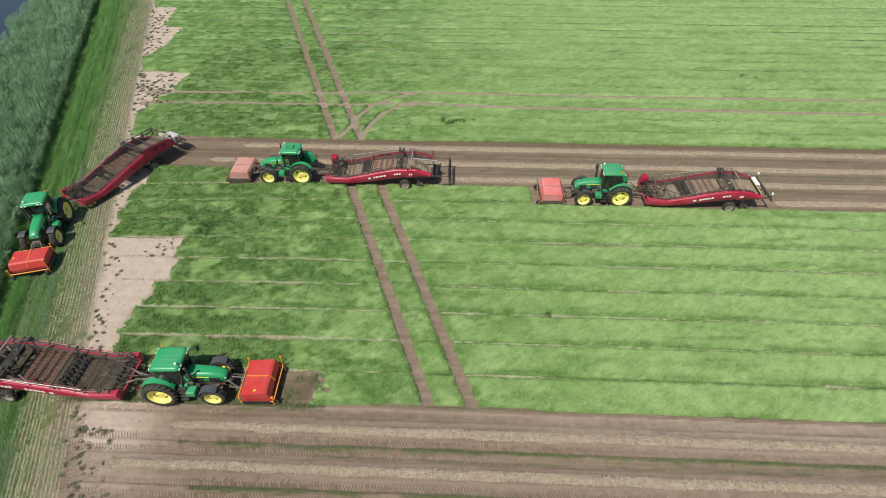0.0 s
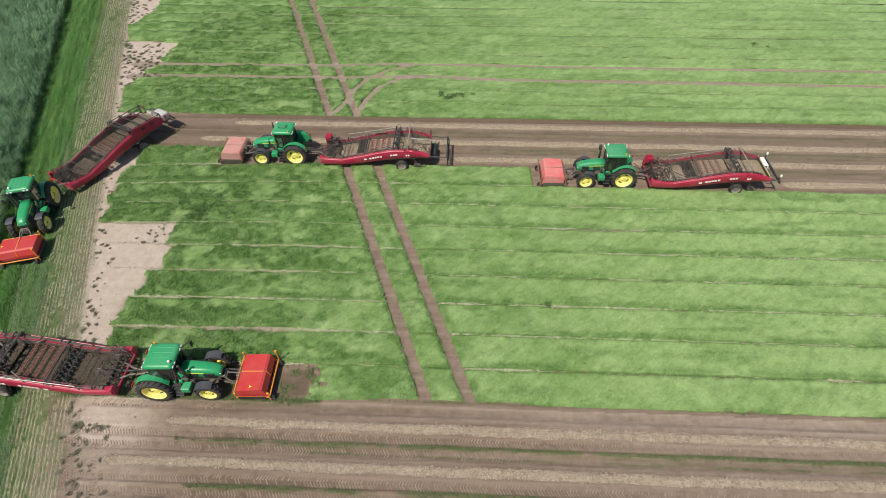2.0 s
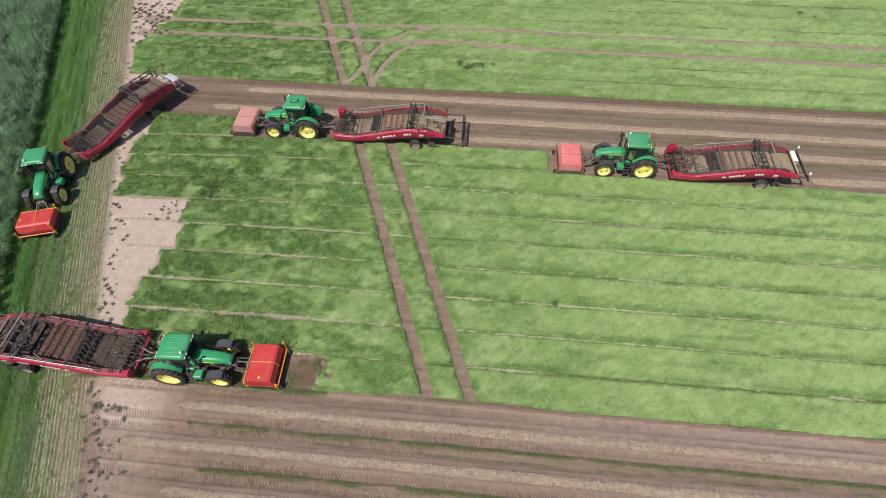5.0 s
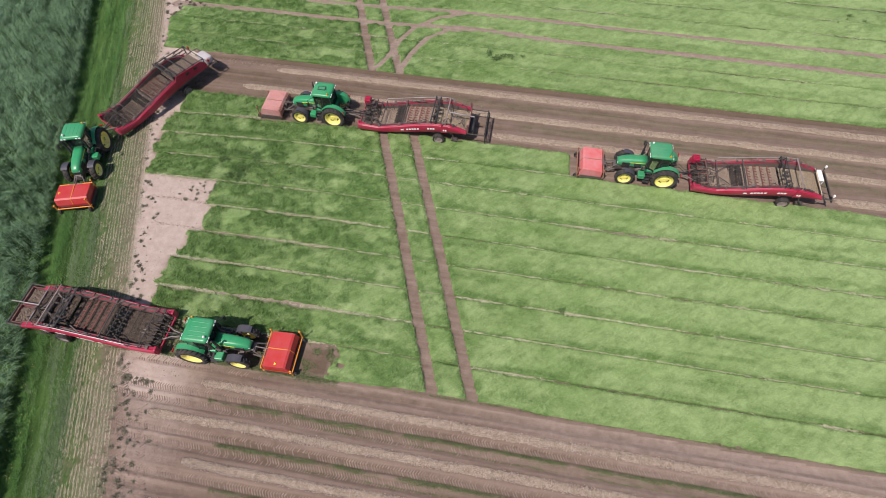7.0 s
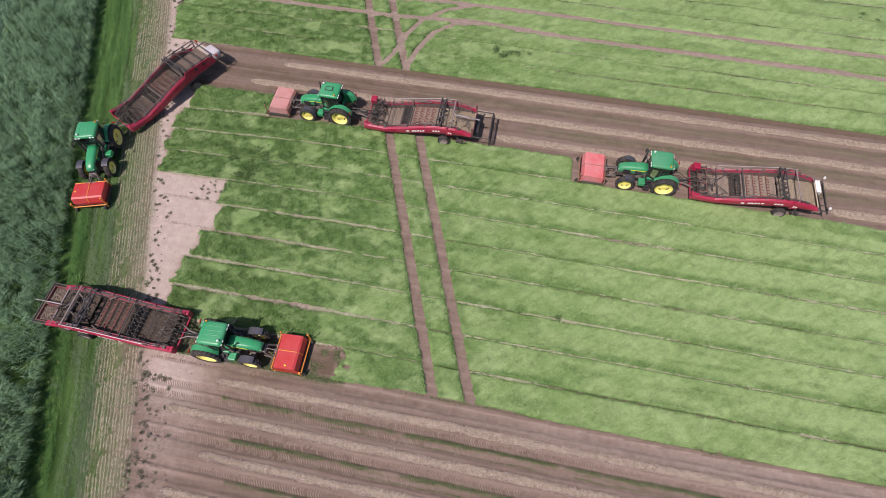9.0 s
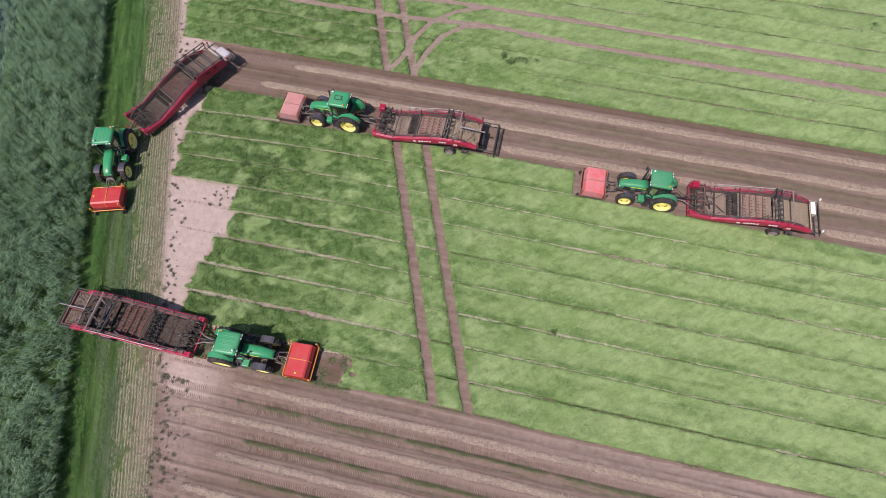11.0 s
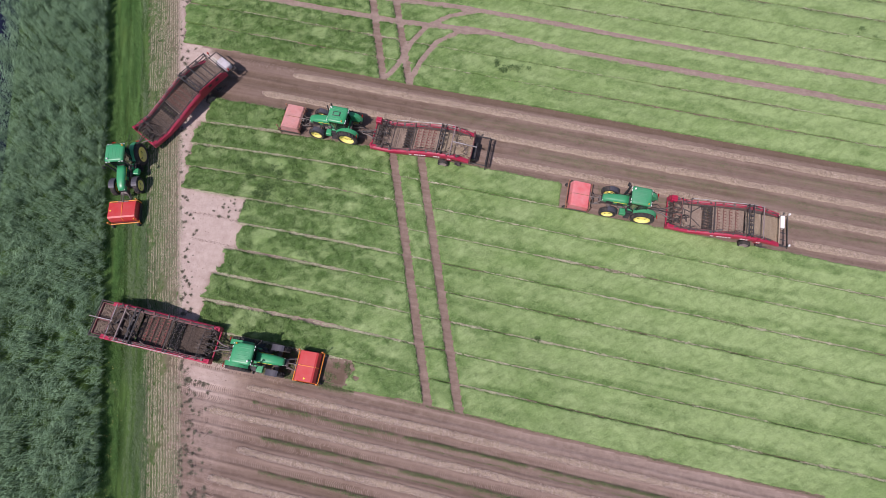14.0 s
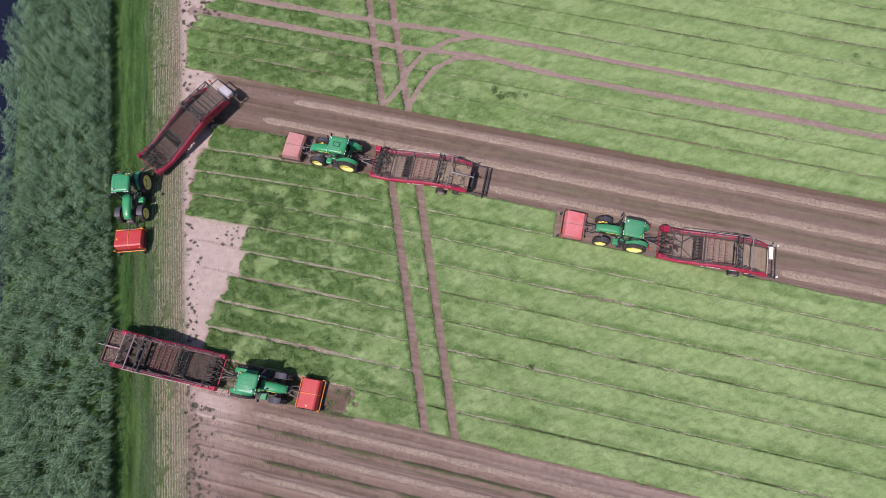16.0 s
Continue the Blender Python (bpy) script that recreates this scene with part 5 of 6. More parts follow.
def harvester(m, label, kind):
    """Trailed bulb harvester: forward is +x, the origin on the ground under the middle of its front edge."""
    t = thing("bulb_harvester", m, label, "harvester", "harvesters in the field")
    rng = random.Random(len(kind) * 7 + ord(kind[0]))
    W = 1.30
    for s in (1, -1):
        bm = bmesh.new()
        rings = []
        for x in sorted({p[0] for p in TOP_LINE + LOW_LINE}):
            top, low = panel_z(x), float(np.interp(x, [p[0] for p in LOW_LINE], [p[1] for p in LOW_LINE]))
            h = top - low
            rings.append([(x, s * (W + y), z) for y, z in ((-0.20, top), (0.03, top + 0.01), (0.11, top - 0.08 * h), (0.13, top - 0.30 * h), (0.11, top - 0.58 * h), (0.03, low + 0.10 * h), (-0.06, low), (-0.20, low))])
        loft(bm, rings)
        for (ax, az), (bx, bz) in zip(TOP_LINE, TOP_LINE[1:]):
            tube(bm, (ax, s * (W + 0.02), az), (bx, s * (W + 0.02), bz), 0.045, seg=6)
        panel = part("side_panel", bm, RED, t, "dark red sheet-steel side panel")
        bm = bmesh.new()
        slab(bm, [(x, z - 0.09) for x, z in TOP_LINE[1:]] + [(x, z + 0.03) for x, z in LOW_LINE[:-1]], s * (W - 0.23), s * (W - 0.204))
        part("liner", bm, STEEL, panel, "soil-stained inner liner plate")
        # plain white bars where the maker's lettering stands
        for x0, x1, h in () if kind == "tank" else ((-3.35, -3.65, 0.13), (-3.8, -4.85, 0.14), (-5.45, -6.05, 0.14)) + (((-6.65, -7.0, 0.14),) if kind == "trays" else ()):
            bm = bmesh.new()
            n = max(1, round(abs(x1 - x0) / 0.2))
            for i in range(n):
                xa = x0 + (x1 - x0) * (i + 0.12) / n
                xb = x0 + (x1 - x0) * (i + 0.88) / n
                za = (panel_z(xa) * 0.5 + 0.5 * float(np.interp(xa, (-8.45, -7, -5, -3), (1.2, 1.15, 0.88, 0.5)))) + 0.05
                slab(bm, [(xa, za - h / 2), (xb, za - h / 2 + 0.02), (xb, za + h / 2 + 0.02), (xa, za + h / 2)], s * (W + 0.09), s * (W + 0.136))
            part("lettering_bar", bm, WHITE, panel, "plain white bars along the panel")
        for off, up, r, mat in ((-0.17, 0.05, 0.032, MAROON), (-0.06, 0.075, 0.02, TUBE if s < 0 else IRON)):
            bm = bmesh.new()
            pipe(bm, [(x, s * (W + off) + rng.uniform(-0.015, 0.015), panel_z(x) + up + rng.uniform(-0.01, 0.02)) for x in np.arange(-0.5 - rng.random(), -7.9, -0.55)], r, 6)
            part("edge_pipe", bm, mat, panel, "pipe along the panel's top edge")
        for i in range(9):
            x = -0.7 - 0.82 * i + rng.uniform(-0.2, 0.2)
            bm = bmesh.new()
            box(bm, (x, s * (W - 0.08), panel_z(x) + 0.05), (rng.uniform(0.08, 0.2), rng.uniform(0.16, 0.3), rng.uniform(0.06, 0.12)), 0.015, (0, rng.uniform(-20, 20), rng.uniform(-15, 15)))
            part("clamp", bm, rng.choice((IRON, MAROON, STEEL)), panel, "dusty pipe clamp")
        for x in (-2.4, -4.6, -6.9):
            bm = bmesh.new()
            box(bm, (x, s * (W + 0.125), panel_z(x) - 0.22), (0.05, 0.03, 0.32), 0.008)
            part("panel_brace", bm, RED, panel)
    # beams and belly
    for s in (1, -1):
        bm = bmesh.new()
        pipe(bm, [(-0.1, s * 1.1, 0.5), (-2.5, s * 1.1, 0.55), (-5.2, s * 1.1, 0.85), (-8.3, s * 1.1, 1.1)], 0.07, 6)
        part("chassis_beam", bm, STEEL, t, "soil-caked steel chassis beam")
    for x in (-0.4, -2.5, -4.2, -5.9, -7.2, -8.3):
        z = float(np.interp(x, (-8.3, -5.2, -2.5, -0.1), (1.1, 0.85, 0.55, 0.5)))
        bm = bmesh.new()
        tube(bm, (x, -W + 0.08, z), (x, W - 0.08, z), 0.06, seg=6)
        part("cross_member", bm, STEEL, t)
    # drawbar
    bm = bmesh.new()
    pipe(bm, [(-0.3, 0.55, 0.7), (0.4, 0.2, 0.72), (1.15, 0.08, 0.66)], 0.06, 8)
    pipe(bm, [(-0.3, -0.55, 0.7), (0.4, -0.2, 0.72), (1.15, -0.08, 0.66)], 0.06, 8)
    tube(bm, (1.0, 0, 0.66), (1.3, 0, 0.64), 0.06)
    part("drawbar", bm, STEEL, t, "dull steel drawbar")
    bm = bmesh.new()
    tube(bm, (-0.4, 0, 0.8), (1.5, 0, 0.78), 0.045, seg=8)
    part("drive_shaft", bm, BLACK, t, "black guarded drive shaft")
    # front edge
    bm = bmesh.new()
    box(bm, (0.02, 0.0, 0.62), (0.10, 2 * W + 0.2, 0.14), 0.03)
    box(bm, (-0.02, 1.2, 0.85), (0.16, 0.3, 0.6), 0.05)
    box(bm, (-0.02, -1.2, 0.85), (0.16, 0.3, 0.6), 0.05)
    part("front_beam", bm, RED, t, "red front cross beam")
    # lifting webs with bars
    def web(name, x0, x1, y, step, material, r=0.013):
        bm = bmesh.new()
        xs = np.linspace(x0, x1, 27)
        rows = [[bm.verts.new((x, yy, web_z(x) - 0.004 + 0.034 * rng.random())) for yy in np.linspace(-y, y, 21)] for x in xs]
        for a, b in zip(rows, rows[1:]):
            for i in range(20):
                bm.faces.new((a[i], a[i + 1], b[i + 1], b[i]))
        bmesh.ops.solidify(bm, geom=list(bm.faces), thickness=0.05)
        base = part(name, bm, material, t, "conveyor web caked with brown soil", True)
        bm = bmesh.new()
        tube(bm, (0, -y, 0), (0, y, 0), r, seg=5)
        first = part("web_rod", bm, RODS if kind == "trays" else RODS_PALE, base, at=(x0, 0, web_z(x0) - 0.004))
        x = x0 - step
        while x > x1:
            rod = new("web_rod", first.data)
            rod.parent, rod.location = base, (x, 0, web_z(x) - 0.004)
            x -= step
        return base
    soil = WEB if kind in ("trays", "tank") else DUSTY
    web("front_web", -0.75, -2.75, 1.08, 0.07, soil)
    web("cleaning_web", -3.45, -5.75, 1.08, 0.075, soil)
    web("rear_web", -5.9, -8.2 if kind == "trays" else -8.55, 1.08, 0.09, {"trays": WEB, "tank": TRAY}.get(kind, BULBY))
    # star rollers
    for i in range(2):
        x = -2.86 - 0.37 * i
        bm = bmesh.new()
        z = web_z(x) + 0.14
        tube(bm, (x, -1.1, z), (x, 1.1, z), 0.035, seg=6)
        gap = 0.27
        for j in range(11):
            y = -1.05 + gap * j + (gap / 2 if i % 2 else 0)
            if y > 1.07:
                continue
            for q in range(3):
                box(bm, (x, y, z), (0.36, 0.06, 0.055), turn=(rng.uniform(-12, 12), 60 * q + 20 * j, 0))
        part("star_roller", bm, IRON, t, "black rubber star roller")
    # rakes with red tines
    rust = RUSTRED if kind in ("trays", "grid") else RUSTDULL
    for i in range(4):
        x = -3.75 - 0.45 * i
        z = web_z(x) + 0.15
        bm = bmesh.new()
        tube(bm, (x, -1.1, z), (x, 1.1, z), 0.022, seg=6)
        rake = part("rake_bar", bm, rust, t, "rusty red rake bar")
        bm = bmesh.new()
        box(bm, (0, 0, 0), (0.24, 0.036, 0.036), 0.0, (0, -14, 0))
        first = part("tine", bm, rust, rake, at=(x - 0.12, -1.0, z - 0.03))
        for j in range(1, 9):
            tine = new("tine", first.data)
            tine.parent, tine.location = rake, (x - 0.12, -1.0 + 0.25 * j, z - 0.03)
    # cross frames
    def hoop(x, top, mat, r=0.035):
        bm = bmesh.new()
        pipe(bm, [(x, -W - 0.02, panel_z(x)), (x, -W, top), (x, W, top), (x, W + 0.02, panel_z(x))], r, 8)
        return part("cross_frame", bm, mat, t, "tubular cross frame")
    hoop(-3.45, panel_z(-3.45) + 0.12, IRON)
    hoop(-5.75, 2.22, BLACK)
    hoop(-6.1, 2.2, BLACK, 0.03)
    hoop(-6.85, 2.22, BLACK if kind == "tank" else TUBE, 0.034)
    hoop(-1.0, 1.22, IRON, 0.026)
    if kind != "trays":
        hoop(-1.75, 1.1, IRON, 0.026)
    # diagonal braces over the front web
    if kind == "white":
        for s in (1, -1):
            bm = bmesh.new()
            pipe(bm, [(-1.05, s * 0.45, 1.1), (-1.7, s * 0.2, 1.12), (-2.5, s * 0.9, 1.15)], 0.03)
            part("front_brace", bm, IRON, t, "dark diagonal brace")
        for s in (1, -1):
            bm = bmesh.new()
            pipe(bm, [(-0.35, s * 0.2, 1.12), (-0.35, s * 1.02, 1.12), (-0.95, s * 1.02, 1.2), (-0.95, s * 0.2, 1.2), (-0.35, s * 0.18, 1.13)], 0.03)
            part("front_frame", bm, RUSTDULL, t, "rusty open frame over the front web")
    else:
        for x in ((-2.05,) if kind == "trays" else (-1.45, -2.1)):
            bm = bmesh.new()
            tube(bm, (x, -1.1, 1.0), (x, 1.1, 1.0), 0.02, seg=6)
            part("spreader_bar", bm, IRON, t, "thin dark cross bar")
    for i in range({"white": 10, "grid": 26, "trays": 6, "tank": 14}[kind]):
        y, x = rng.uniform(-1.15, 1.15), rng.uniform(-1.3, -0.1)
        bm = bmesh.new()
        lift = rng.uniform(1.1, 1.45)
        pipe(bm, [(x + 0.25, y, 0.8), (x + 0.1, y + rng.uniform(-0.08, 0.08), lift), (x - 0.15, y + rng.uniform(-0.1, 0.1), lift + 0.05), (x - 0.4, y + rng.uniform(-0.15, 0.15), 0.85)], rng.uniform(0.016, 0.03), 5)
        part("hose", bm, rng.choice((IRON, HOSE, IRON, STEEL)), t, "looped hydraulic hose")
    # front pipework: hydraulic rams, valves, hoses
    for i in range(5):
        y = -1.0 + 0.5 * i
        bm = bmesh.new()
        tube(bm, (-0.15, y, 0.72), (-0.75, y + rng.uniform(-0.1, 0.1), 1.02), 0.036, seg=8)
        tube(bm, (-0.5, y, 0.88), (-1.1, y, 1.18), 0.02, seg=8)
        part("hydraulic_ram", bm, IRON, t, "dark hydraulic ram")
    for i in range(15):
        y = -1.1 + 0.157 * i
        bm = bmesh.new()
        pipe(bm, [(0.0 - rng.random() * 0.2, y, 0.75), (-0.25, y + rng.uniform(-0.2, 0.2), 1.15 + rng.random() * 0.25), (-0.7, y + rng.uniform(-0.3, 0.3), 1.2), (-1.1, y + rng.uniform(-0.2, 0.2), 0.95)], 0.016, 5)
        part("hose", bm, IRON, t, "black looped hose")
    for i in range(10):
        y = -1.1 + 0.24 * i
        bm = bmesh.new()
        bmesh.ops.create_cone(bm, cap_ends=True, segments=14, radius1=0.24, radius2=0.24, depth=0.02, matrix=Matrix.Translation((-0.42, y, 0.5)) @ Matrix.Rotation(radians(90), 4, "X"))
        tube(bm, (-0.42, y - 0.05, 0.5), (-0.42, y + 0.05, 0.5), 0.05)
        part("disc_coulter", bm, STEEL, t, "round steel coulter disc")
    # grey handrail on the right side
    high = 0.0 if kind != "tank" else 0.4
    bm = bmesh.new()
    pipe(bm, [(-1.75, -W - 0.06, 1.0), (-1.8, -W - 0.06, 1.38 - high), (-2.2, -W - 0.06, 1.44 - high), (-5.9, -W - 0.06, 2.12 - high), (-7.0, -W - 0.06, 2.14 - high), (-7.2, -W - 0.06, 1.85)], 0.027, 8)
    for x in (-3.0, -4.4, -5.9):
        tube(bm, (x, -W - 0.06, panel_z(x)), (x, -W - 0.06, float(np.interp(x, (-5.9, -2.2), (2.12 - high, 1.44 - high)))), 0.025, seg=6)
    part("handrail", bm, STEEL if kind == "tank" else GREY, t, "long grey tubular handrail")
    # pipes, brackets and small rams crowding the top edges
    for i in range(26):
        s = rng.choice((1, -1))
        x = rng.uniform(-7.8, -0.6)
        z = panel_z(x)
        bm = bmesh.new()
        if i % 3 == 0:
            box(bm, (x, s * (W - 0.12), z), (rng.uniform(0.12, 0.4), 0.12, rng.uniform(0.1, 0.22)), 0.02, (0, rng.uniform(-15, 15), 0))
            part("bracket", bm, IRON, t, "black bracket")
        elif i % 3 == 1:
            tube(bm, (x, s * (W - 0.1), z + 0.05), (x - rng.uniform(0.4, 0.8), s * (W - rng.uniform(0.05, 0.4)), panel_z(x - 0.6) + rng.uniform(-0.1, 0.25)), 0.035, seg=7)
            part("small_ram", bm, STEEL, t, "small hydraulic ram")
        else:
            y = s * (W - 0.1)
            pipe(bm, [(x, y, z - 0.1), (x - 0.15, y - s * 0.1, z + 0.22), (x - 0.45, y - s * 0.3, z + 0.2), (x - 0.6, y - s * 0.45, z - 0.2)], 0.02, 5)
            part("hose", bm, IRON, t, "black looped hose")
    # hose bundle along the left side
    for i in range(3):
        bm = bmesh.new()
        pipe(bm, [(x, W - 0.06 - 0.04 * i, panel_z(x) + 0.05 + 0.03 * rng.random()) for x in np.arange(-0.6, -7.6, -0.7)], 0.02, 5)
        part("hose", bm, IRON, t, "long black hose along the panel")
    # small fittings on the rear cross frame
    for i in range(7):
        y = -1.2 + 0.4 * i
        bm = bmesh.new()
        box(bm, (-5.92 + rng.uniform(-0.12, 0.12), y, 2.05 + rng.uniform(-0.1, 0.18)), (0.2, 0.16, 0.2), 0.03, (0, rng.uniform(-20, 20), 0))
        part("drive_motor", bm, IRON, t, "black hydraulic motor")
    # running gear
    for s in (1, -1):
        wheel(t, (-6.3, s * 1.34, 0.42), 0.46, 0.30, TUBE, 12, 0.03, "wheel")
        bm = bmesh.new()
        box(bm, (-6.3, s * 1.0, 0.65), (0.2, 0.16, 0.6), 0.03)
        part("axle_leg", bm, STEEL, t)
        bm = bmesh.new()
        tube(bm, (-7.2, s * 0.95, 0.95), (-7.5, s * 1.1, 0.35), 0.05)
        box(bm, (-7.5, s * 1.12, 0.32), (0.5, 0.26, 0.3), 0.06)
        pipe(bm, [(-7.3, s * 1.3, 0.7), (-7.6, s * 1.35, 0.4), (-8.1, s * 1.3, 0.5)], 0.035)
        part("rear_support", bm, IRON, t, "black levelling gear under the tail")
    bm = bmesh.new()
    tube(bm, (-6.3, -1.2, 0.42), (-6.3, 1.2, 0.42), 0.06)
    part("axle", bm, STEEL, t)
    if kind in ("white", "grid"):
        for s in (1, -1):
            bm = bmesh.new()
            box(bm, (-6.78, s * (W + 0.145), 1.58), (0.46, 0.05, 0.62), 0.015)
            tube(bm, (-6.58, s * (W + 0.14), 1.2), (-6.58, s * (W + 0.14), 2.1), 0.035, seg=8)
            post = part("panel_box", bm, RED, t, "upright red box bolted to the side panel")
            bm = bmesh.new()
            for x in (-6.9, -6.74):
                box(bm, (x, s * (W + 0.172), 1.5), (0.12, 0.008, 0.15), 0.002)
            part("lettering_bar", bm, WHITE, post, "plain white bars on the red box")
    # the different tails
    end = {"grid": -9.95, "tank": -9.85}.get(kind, -9.3)
    if kind in ("white", "grid"):
        bm = bmesh.new()
        box(bm, (-0.25, -1.05, 1.25), (0.5, 0.5, 0.45), 0.05)
        for i in range(3):
            box(bm, (-0.25, -1.2 + 0.16 * i, 1.5), (0.46, 0.06, 0.08), 0.01)
        part("valve_cover", bm, RED, t, "red slatted valve cover")
    if kind == "white":
        bm = bmesh.new()
        box(bm, (-8.42, 0, 1.5), (0.07, 2.36, 0.34), 0.02, (0, 30, 0))
        part("tail_bar", bm, BULBY, t, "cream dusty bar closing the rear web")
        bm = bmesh.new()
        box(bm, (-8.72, -0.72, 1.42), (0.30, 1.05, 0.05), 0.02, (0, 12, 0))
        box(bm, (-8.86, -0.72, 1.24), (0.04, 1.05, 0.36), 0.015)
        part("tail_guard", bm, WHITE, t, "white folded tail guard plate")
        for y in (0.15, 0.75, 1.2):
            bm = bmesh.new()
            pipe(bm, [(-8.45, y, 1.4), (-8.8, y + 0.05, 1.3), (-9.2, y, 1.22)], 0.03, 6)
            part("tail_stay", bm, IRON, t, "black stay of the tail frame")
    if kind == "tank":
        bm = bmesh.new()
        box(bm, (-9.3, 0.45, 1.45), (0.75, 1.25, 0.6), 0.16)
        part("water_tank", bm, TANK, t, "white plastic tank")
        bm = bmesh.new()
        box(bm, (-9.05, -0.55, 1.5), (0.3, 0.6, 0.22), 0.05)
        part("tank_cover", bm, painted("cream_paint", (0.55, 0.5, 0.4), 0.5, 0.2), t, "cream sheet cover")
        bm = bmesh.new()
        slab(bm, [(-5.7, 1.75), (-5.9, 2.2), (-8.3, 2.12), (-8.75, 1.75), (-8.75, 1.3), (-8.3, 1.4)], W + 0.104, W + 0.15)
        rear = part("rear_side_panel", bm, RED, t, "raised red side panel beside the rear bin")
        # black plates on the unbroken panel stand for the shade inside square openings
        for x in (-6.9, -7.7):
            bm = bmesh.new()
            box(bm, (x, W + 0.155, 1.86), (0.34, 0.016, 0.2), 0.004)
            part("opening_shade", bm, BLACK, rear, "black plate painting the shade of a square panel opening")
        for s in (1, -1):
            for z in (1.55, 1.85, 2.14):
                bm = bmesh.new()
                tube(bm, (-5.9, s * (W - 0.04), z), (-8.75, s * (W - 0.04), z - 0.04), 0.035, seg=6)
                part("bin_rail", bm, BLACK, t, "black rail of the rear bin")
            for x in (-5.95, -6.9, -7.8, -8.7):
                bm = bmesh.new()
                tube(bm, (x, s * (W - 0.04), 1.4), (x, s * (W - 0.04), 2.18), 0.04, seg=6)
                part("bin_post", bm, BLACK, t, "black post of the rear bin")
            for x in (-5.95, -6.9, -7.8):
                bm = bmesh.new()
                tube(bm, (x, s * (W - 0.06), 1.5), (x - 0.9, s * (W - 0.06), 2.1), 0.024, seg=5)
                part("bin_brace", bm, IRON, t)
        bm = bmesh.new()
        box(bm, (-7.5, 0, 1.38), (2.5, 2.36, 0.05), 0.01)
        for i in range(7):
            box(bm, (-6.45 - 0.34 * i, 0, 1.43), (0.05, 2.3, 0.06))
        part("bin_floor", bm, WEB, t, "soil-stained bin floor with cross slats")
        bm = bmesh.new()
        for i in range(10):
            y = -1.2 + 0.266 * i
            tube(bm, (-5.75, y, 2.2), (-6.1, y + (0.266 if i % 2 else -0.1), 2.2), 0.022, seg=5)
        part("truss", bm, IRON, t, "black lattice truss across the bin front")
        for x in (-6.9, -7.7, -8.7):
            hoop(x, 2.12, BLACK, 0.028)
    if kind == "trays":
        for s in (1, -1):
            bm = bmesh.new()
            box(bm, (-8.75, s * 0.62, 1.16), (1.0, 1.1, 0.06), 0.01)
            for x in (-8.25, -9.25):
                box(bm, (x, s * 0.62, 1.28), (0.06, 1.14, 0.26), 0.01)
            for y in (0.05, 1.19):
                box(bm, (-8.75, s * y, 1.28), (0.94, 0.05, 0.26), 0.01)
            tray = part("soil_tray", bm, MAROON, t, "dull maroon sheet-steel tray")
            bm = bmesh.new()
            rows = [[bm.verts.new((-8.3 - 0.09 * i, s * 0.62 - 0.5 + 0.1 * j, 1.22 + 0.10 * rng.random() * (0 < i < 10) * (0 < j < 10))) for j in range(11)] for i in range(11)]
            for p, q in zip(rows, rows[1:]):
                for j in range(10):
                    bm.faces.new((p[j], p[j + 1], q[j + 1], q[j]))
            part("tray_soil", bm, TRAY, tray, "heap of loose brown soil and trash")
            bm = bmesh.new()
            for i in range(70):
                c = Vector((rng.uniform(-9.15, -8.35), s * 0.62 + rng.uniform(-0.46, 0.46), 1.31))
                bmesh.ops.create_icosphere(bm, subdivisions=1, radius=rng.uniform(0.02, 0.05), matrix=Matrix.Translation(c) @ Euler((i, i * 1.7, 0)).to_matrix().to_4x4() @ Matrix.Diagonal((1.6, 0.5, 0.6, 1)))
            tagged(part("tray_trash", bm, CRUST, tray, "straw and pale bulbs on the soil"), kind="stuff")
        bm = bmesh.new()
        for y in (-W - 0.05, W + 0.05):
            tube(bm, (-8.3, y, 1.35), (-9.35, y, 1.45), 0.045)
        tube(bm, (-9.35, -W - 0.1, 1.45), (-9.35, W + 0.1, 1.45), 0.05)
        part("tail_frame", bm, IRON, t, "black tail frame")
        for i in range(22):
            x, y = rng.uniform(-7.9, -5.7), rng.uniform(-1.2, 1.2)
            bm = bmesh.new()
            pipe(bm, [(x, y, 1.3), (x + rng.uniform(-0.3, 0.3), y + rng.uniform(-0.3, 0.3), rng.uniform(1.6, 2.0)), (x + rng.uniform(-0.6, 0.6), y + rng.uniform(-0.6, 0.6), rng.uniform(1.55, 1.95)), (x + rng.uniform(-0.7, 0.7), y + rng.uniform(-0.5, 0.5), 1.35)], rng.uniform(0.014, 0.028), 5)
            part("hose", bm, rng.choice((HOSE, IRON, STEEL)), t, "looped hydraulic hose")
        for x in (-6.45, -7.25):
            bm = bmesh.new()
            tube(bm, (x, -1.1, 1.52), (x, 1.1, 1.52), 0.09, seg=10)
            part("rear_roller", bm, IRON, t, "dark soil-caked cross roller")
        bm = bmesh.new()
        tube(bm, (-9.8, 0.02, 1.62), (-7.9, 0.02, 1.66), 0.036)
        pipe(bm, [(-8.0, -W - 0.1, 1.6), (-8.0, W, 1.66)], 0.034)
        part("push_bar", bm, GREY, t, "grey crossing tubes over the trays")
    else:
        bm = bmesh.new()
        for s in (1, -1):
            pipe(bm, [(-8.3, s * W, 1.3), (end + 0.1, s * W, 1.25), (end, s * W, 1.0)], 0.04)
        tube(bm, (end + 0.1, -W, 1.25), (end + 0.1, W, 1.25), 0.045)
        tube(bm, (end, -W, 1.0), (end, W, 1.0), 0.045)
        part("tail_frame", bm, IRON, t, "black tubular tail frame")
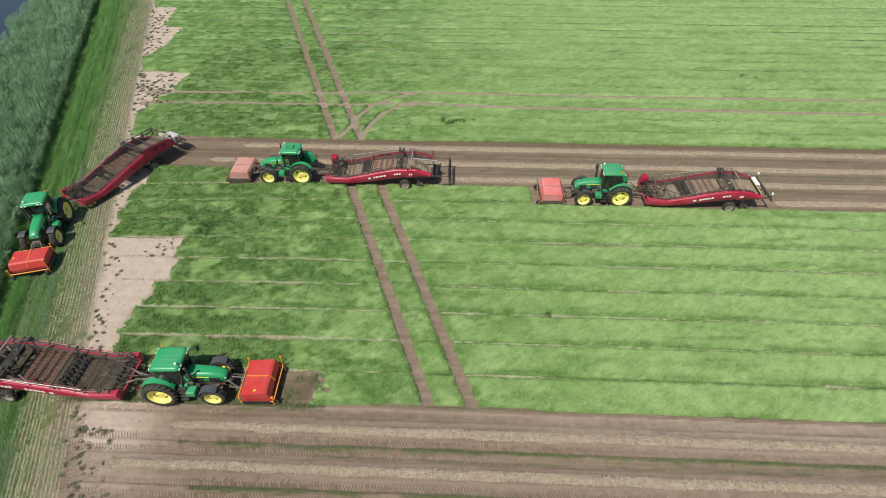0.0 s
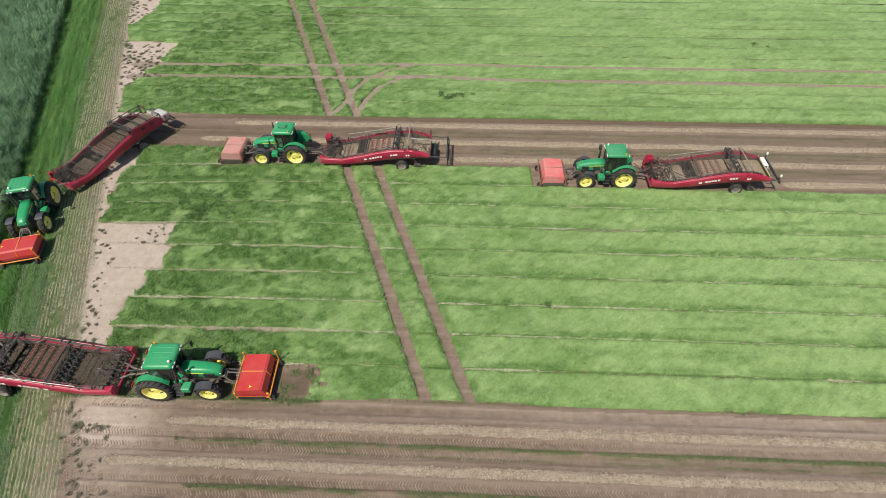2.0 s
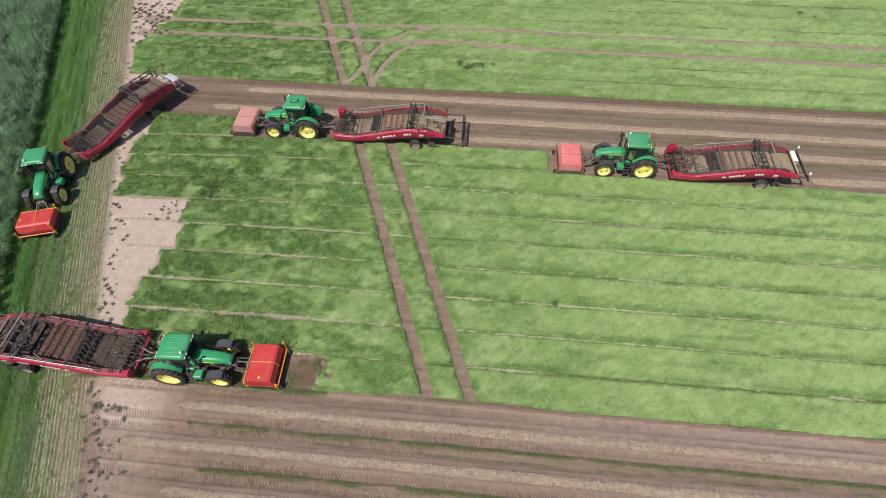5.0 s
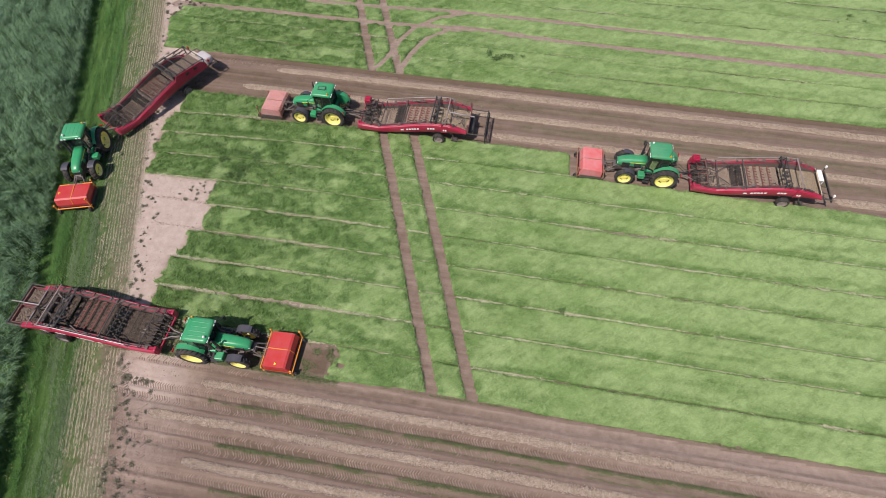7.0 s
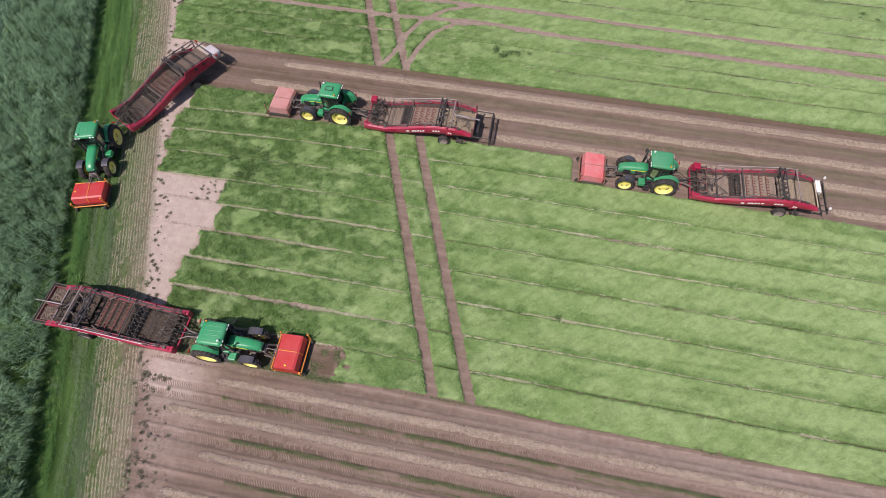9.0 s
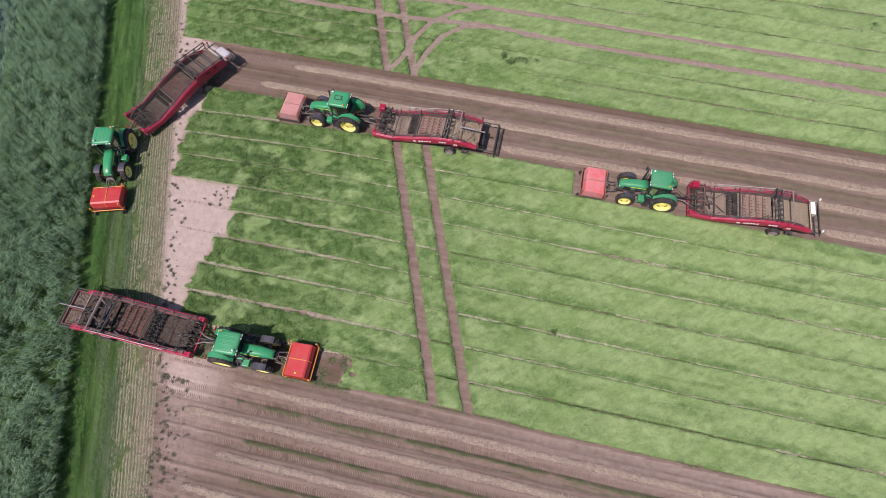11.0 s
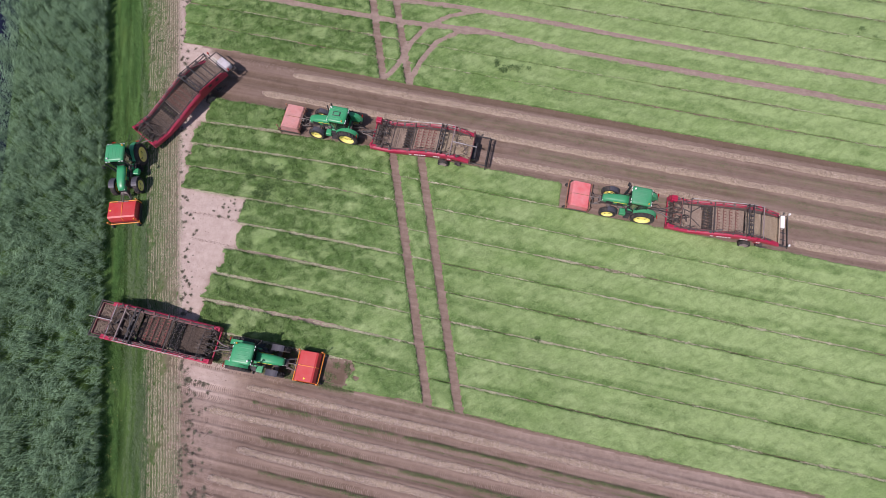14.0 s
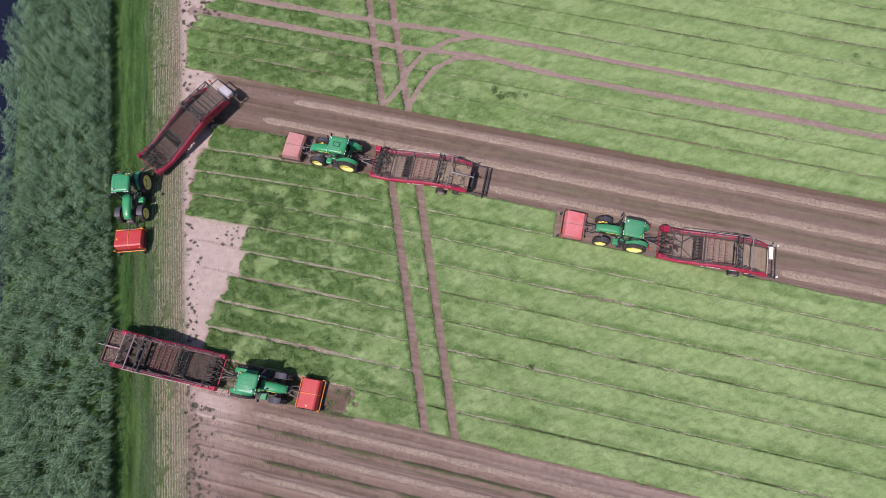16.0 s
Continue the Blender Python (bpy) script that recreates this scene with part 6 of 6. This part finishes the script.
    if kind == "grid":
        bm = bmesh.new()
        for i in range(9):
            tube(bm, (end + 0.05, -1.2 + 0.3 * i, 0.35), (end + 0.15, -1.2 + 0.3 * i, 1.45), 0.02, seg=5)
        for z in (0.4, 0.75, 1.1, 1.45):
            tube(bm, (end + 0.1, -1.25, z), (end + 0.1, 1.25, z), 0.025, seg=5)
        box(bm, (-8.75, 0, 0.85), (0.35, 1.6, 0.3), 0.06)
        part("tail_grid", bm, BLACK, t, "black grid guard at the tail")
        bm = bmesh.new()
        tube(bm, (-6.8, 0.1, 2.12), (-8.9, 0.1, 1.9), 0.055, seg=10)
        part("upper_tube", bm, GREY, t, "grey tube along the tail")
        bm = bmesh.new()
        box(bm, (-8.55, 0, 1.45), (0.06, 2.4, 0.3), 0.02)
        for s in (1, -1):
            box(bm, (-8.5, s * 1.2, 1.6), (0.14, 0.1, 0.9), 0.02)
        part("tail_board", bm, MAROON, t, "dusty maroon board closing the rear web")
        for i in range(16):
            x, y = rng.uniform(-8.2, -6.2), rng.uniform(-1.0, 1.0)
            bm = bmesh.new()
            pipe(bm, [(x, y, 1.36), (x - rng.uniform(0.1, 0.3), y + rng.uniform(-0.3, 0.3), 1.62), (x - rng.uniform(0.2, 0.4), y + rng.uniform(-0.5, 0.5), 1.4)], 0.018, 5)
            part("hose", bm, rng.choice((IRON, TUBE, STEEL)), t, "loose hose hanging over the rear web")
    if kind in ("white", "tank"):
        for s in (1, -1):
            bm = bmesh.new()
            tube(bm, (-9.1, s * W, 1.2), (-9.05, s * (W + 0.02), 1.7), 0.025)
            part("lamp_pole", bm, BLACK, t)
            bm = bmesh.new()
            box(bm, (-9.07, s * (W + 0.02), 1.72), (0.12, 0.16, 0.2), 0.04)
            part("tail_lamp", bm, WHITE if kind == "white" else RED_LENS, t, "tail lamp on a pole")
    # clods and trash lying on the rear web
    n = 420
    bm = bmesh.new()
    for i in range(n):
        x, y = rng.uniform(-8.1, -0.9), rng.uniform(-1.05, 1.05)
        bmesh.ops.create_icosphere(bm, subdivisions=1, radius=rng.uniform(0.014, 0.034), matrix=Matrix.Translation((x, y, web_z(x) + 0.02)) @ Euler((i, i * 1.7, 0)).to_matrix().to_4x4() @ Matrix.Diagonal((1, rng.uniform(0.6, 1.2), 0.6, 1)))
    tagged(part("web_load", bm, BULB if kind == "white" else CLOD, t, "loose bulbs and clods on the web"), kind="stuff")
    return t


def rig(axle, heading, tail, tail_heading, labels, green, topper_paint, topper_frame, clean, kind, hatch, guards, steps_right=True):
    """A tractor with its topper in front and its harvester behind."""
    m = pose(axle[0], axle[1], -0.03, 0, 0, heading)
    tractor(m, labels[0], green, hatch, guards, steps_right)
    deep = 0.93 if clean else 0.96
    topper(m @ pose(5.06 if clean else 5.15, 0, 0.02), labels[1], topper_paint, topper_frame, clean, deep)
    harvester(pose(tail[0], tail[1], -0.03, 0, 0, tail_heading), labels[2], kind)


rig((13.54, 33.15), 178, (15.55, 33.1), 178,
    ("green tractor with yellow rims towing a harvester along lifted soil", "sun-bleached red haulm topper with a rusty frame, before a tractor", "red bulb harvester with a white tail guard, on bare soil"),
    GREEN_DULL, FADED_B, RUSTY, False, "white", False, False, False)
rig((-11.58, 36.2), 178, (-9.45, 36.1), 178,
    ("green tractor with a roof hatch and yellow rims, crossing tramlines", "faded pinkish-red haulm topper in front of a tractor", "red bulb harvester with a black grid tail, over lifted soil"),
    GREEN, FADED, RUSTY, False, "grid", True, False, False)
rig((-15.2, 16.10), 0, (-17.42, 16.4), -2.8,
    ("green tractor with yellow rims and grey-black mudguards at the headland", "bright orange-red haulm topper with amber posts at a crop edge", "red bulb harvester with soil trays behind, across the headland"),
    GREEN, ORANGE_RED, AMBER, True, "trays", False, True)
rig((-29.48, 30.47), -75.2, (-28.85, 32.4), -119.8,
    ("green tractor turning on the grass verge beside reeds", "bright orange-red haulm topper above the grass verge", "red bulb harvester with black bin and white tank, turning on sand"),
    GREEN, ORANGE_RED, AMBER, True, "tank", False, True, False)

build_plants()
build_tufts()
build_soil_detail()
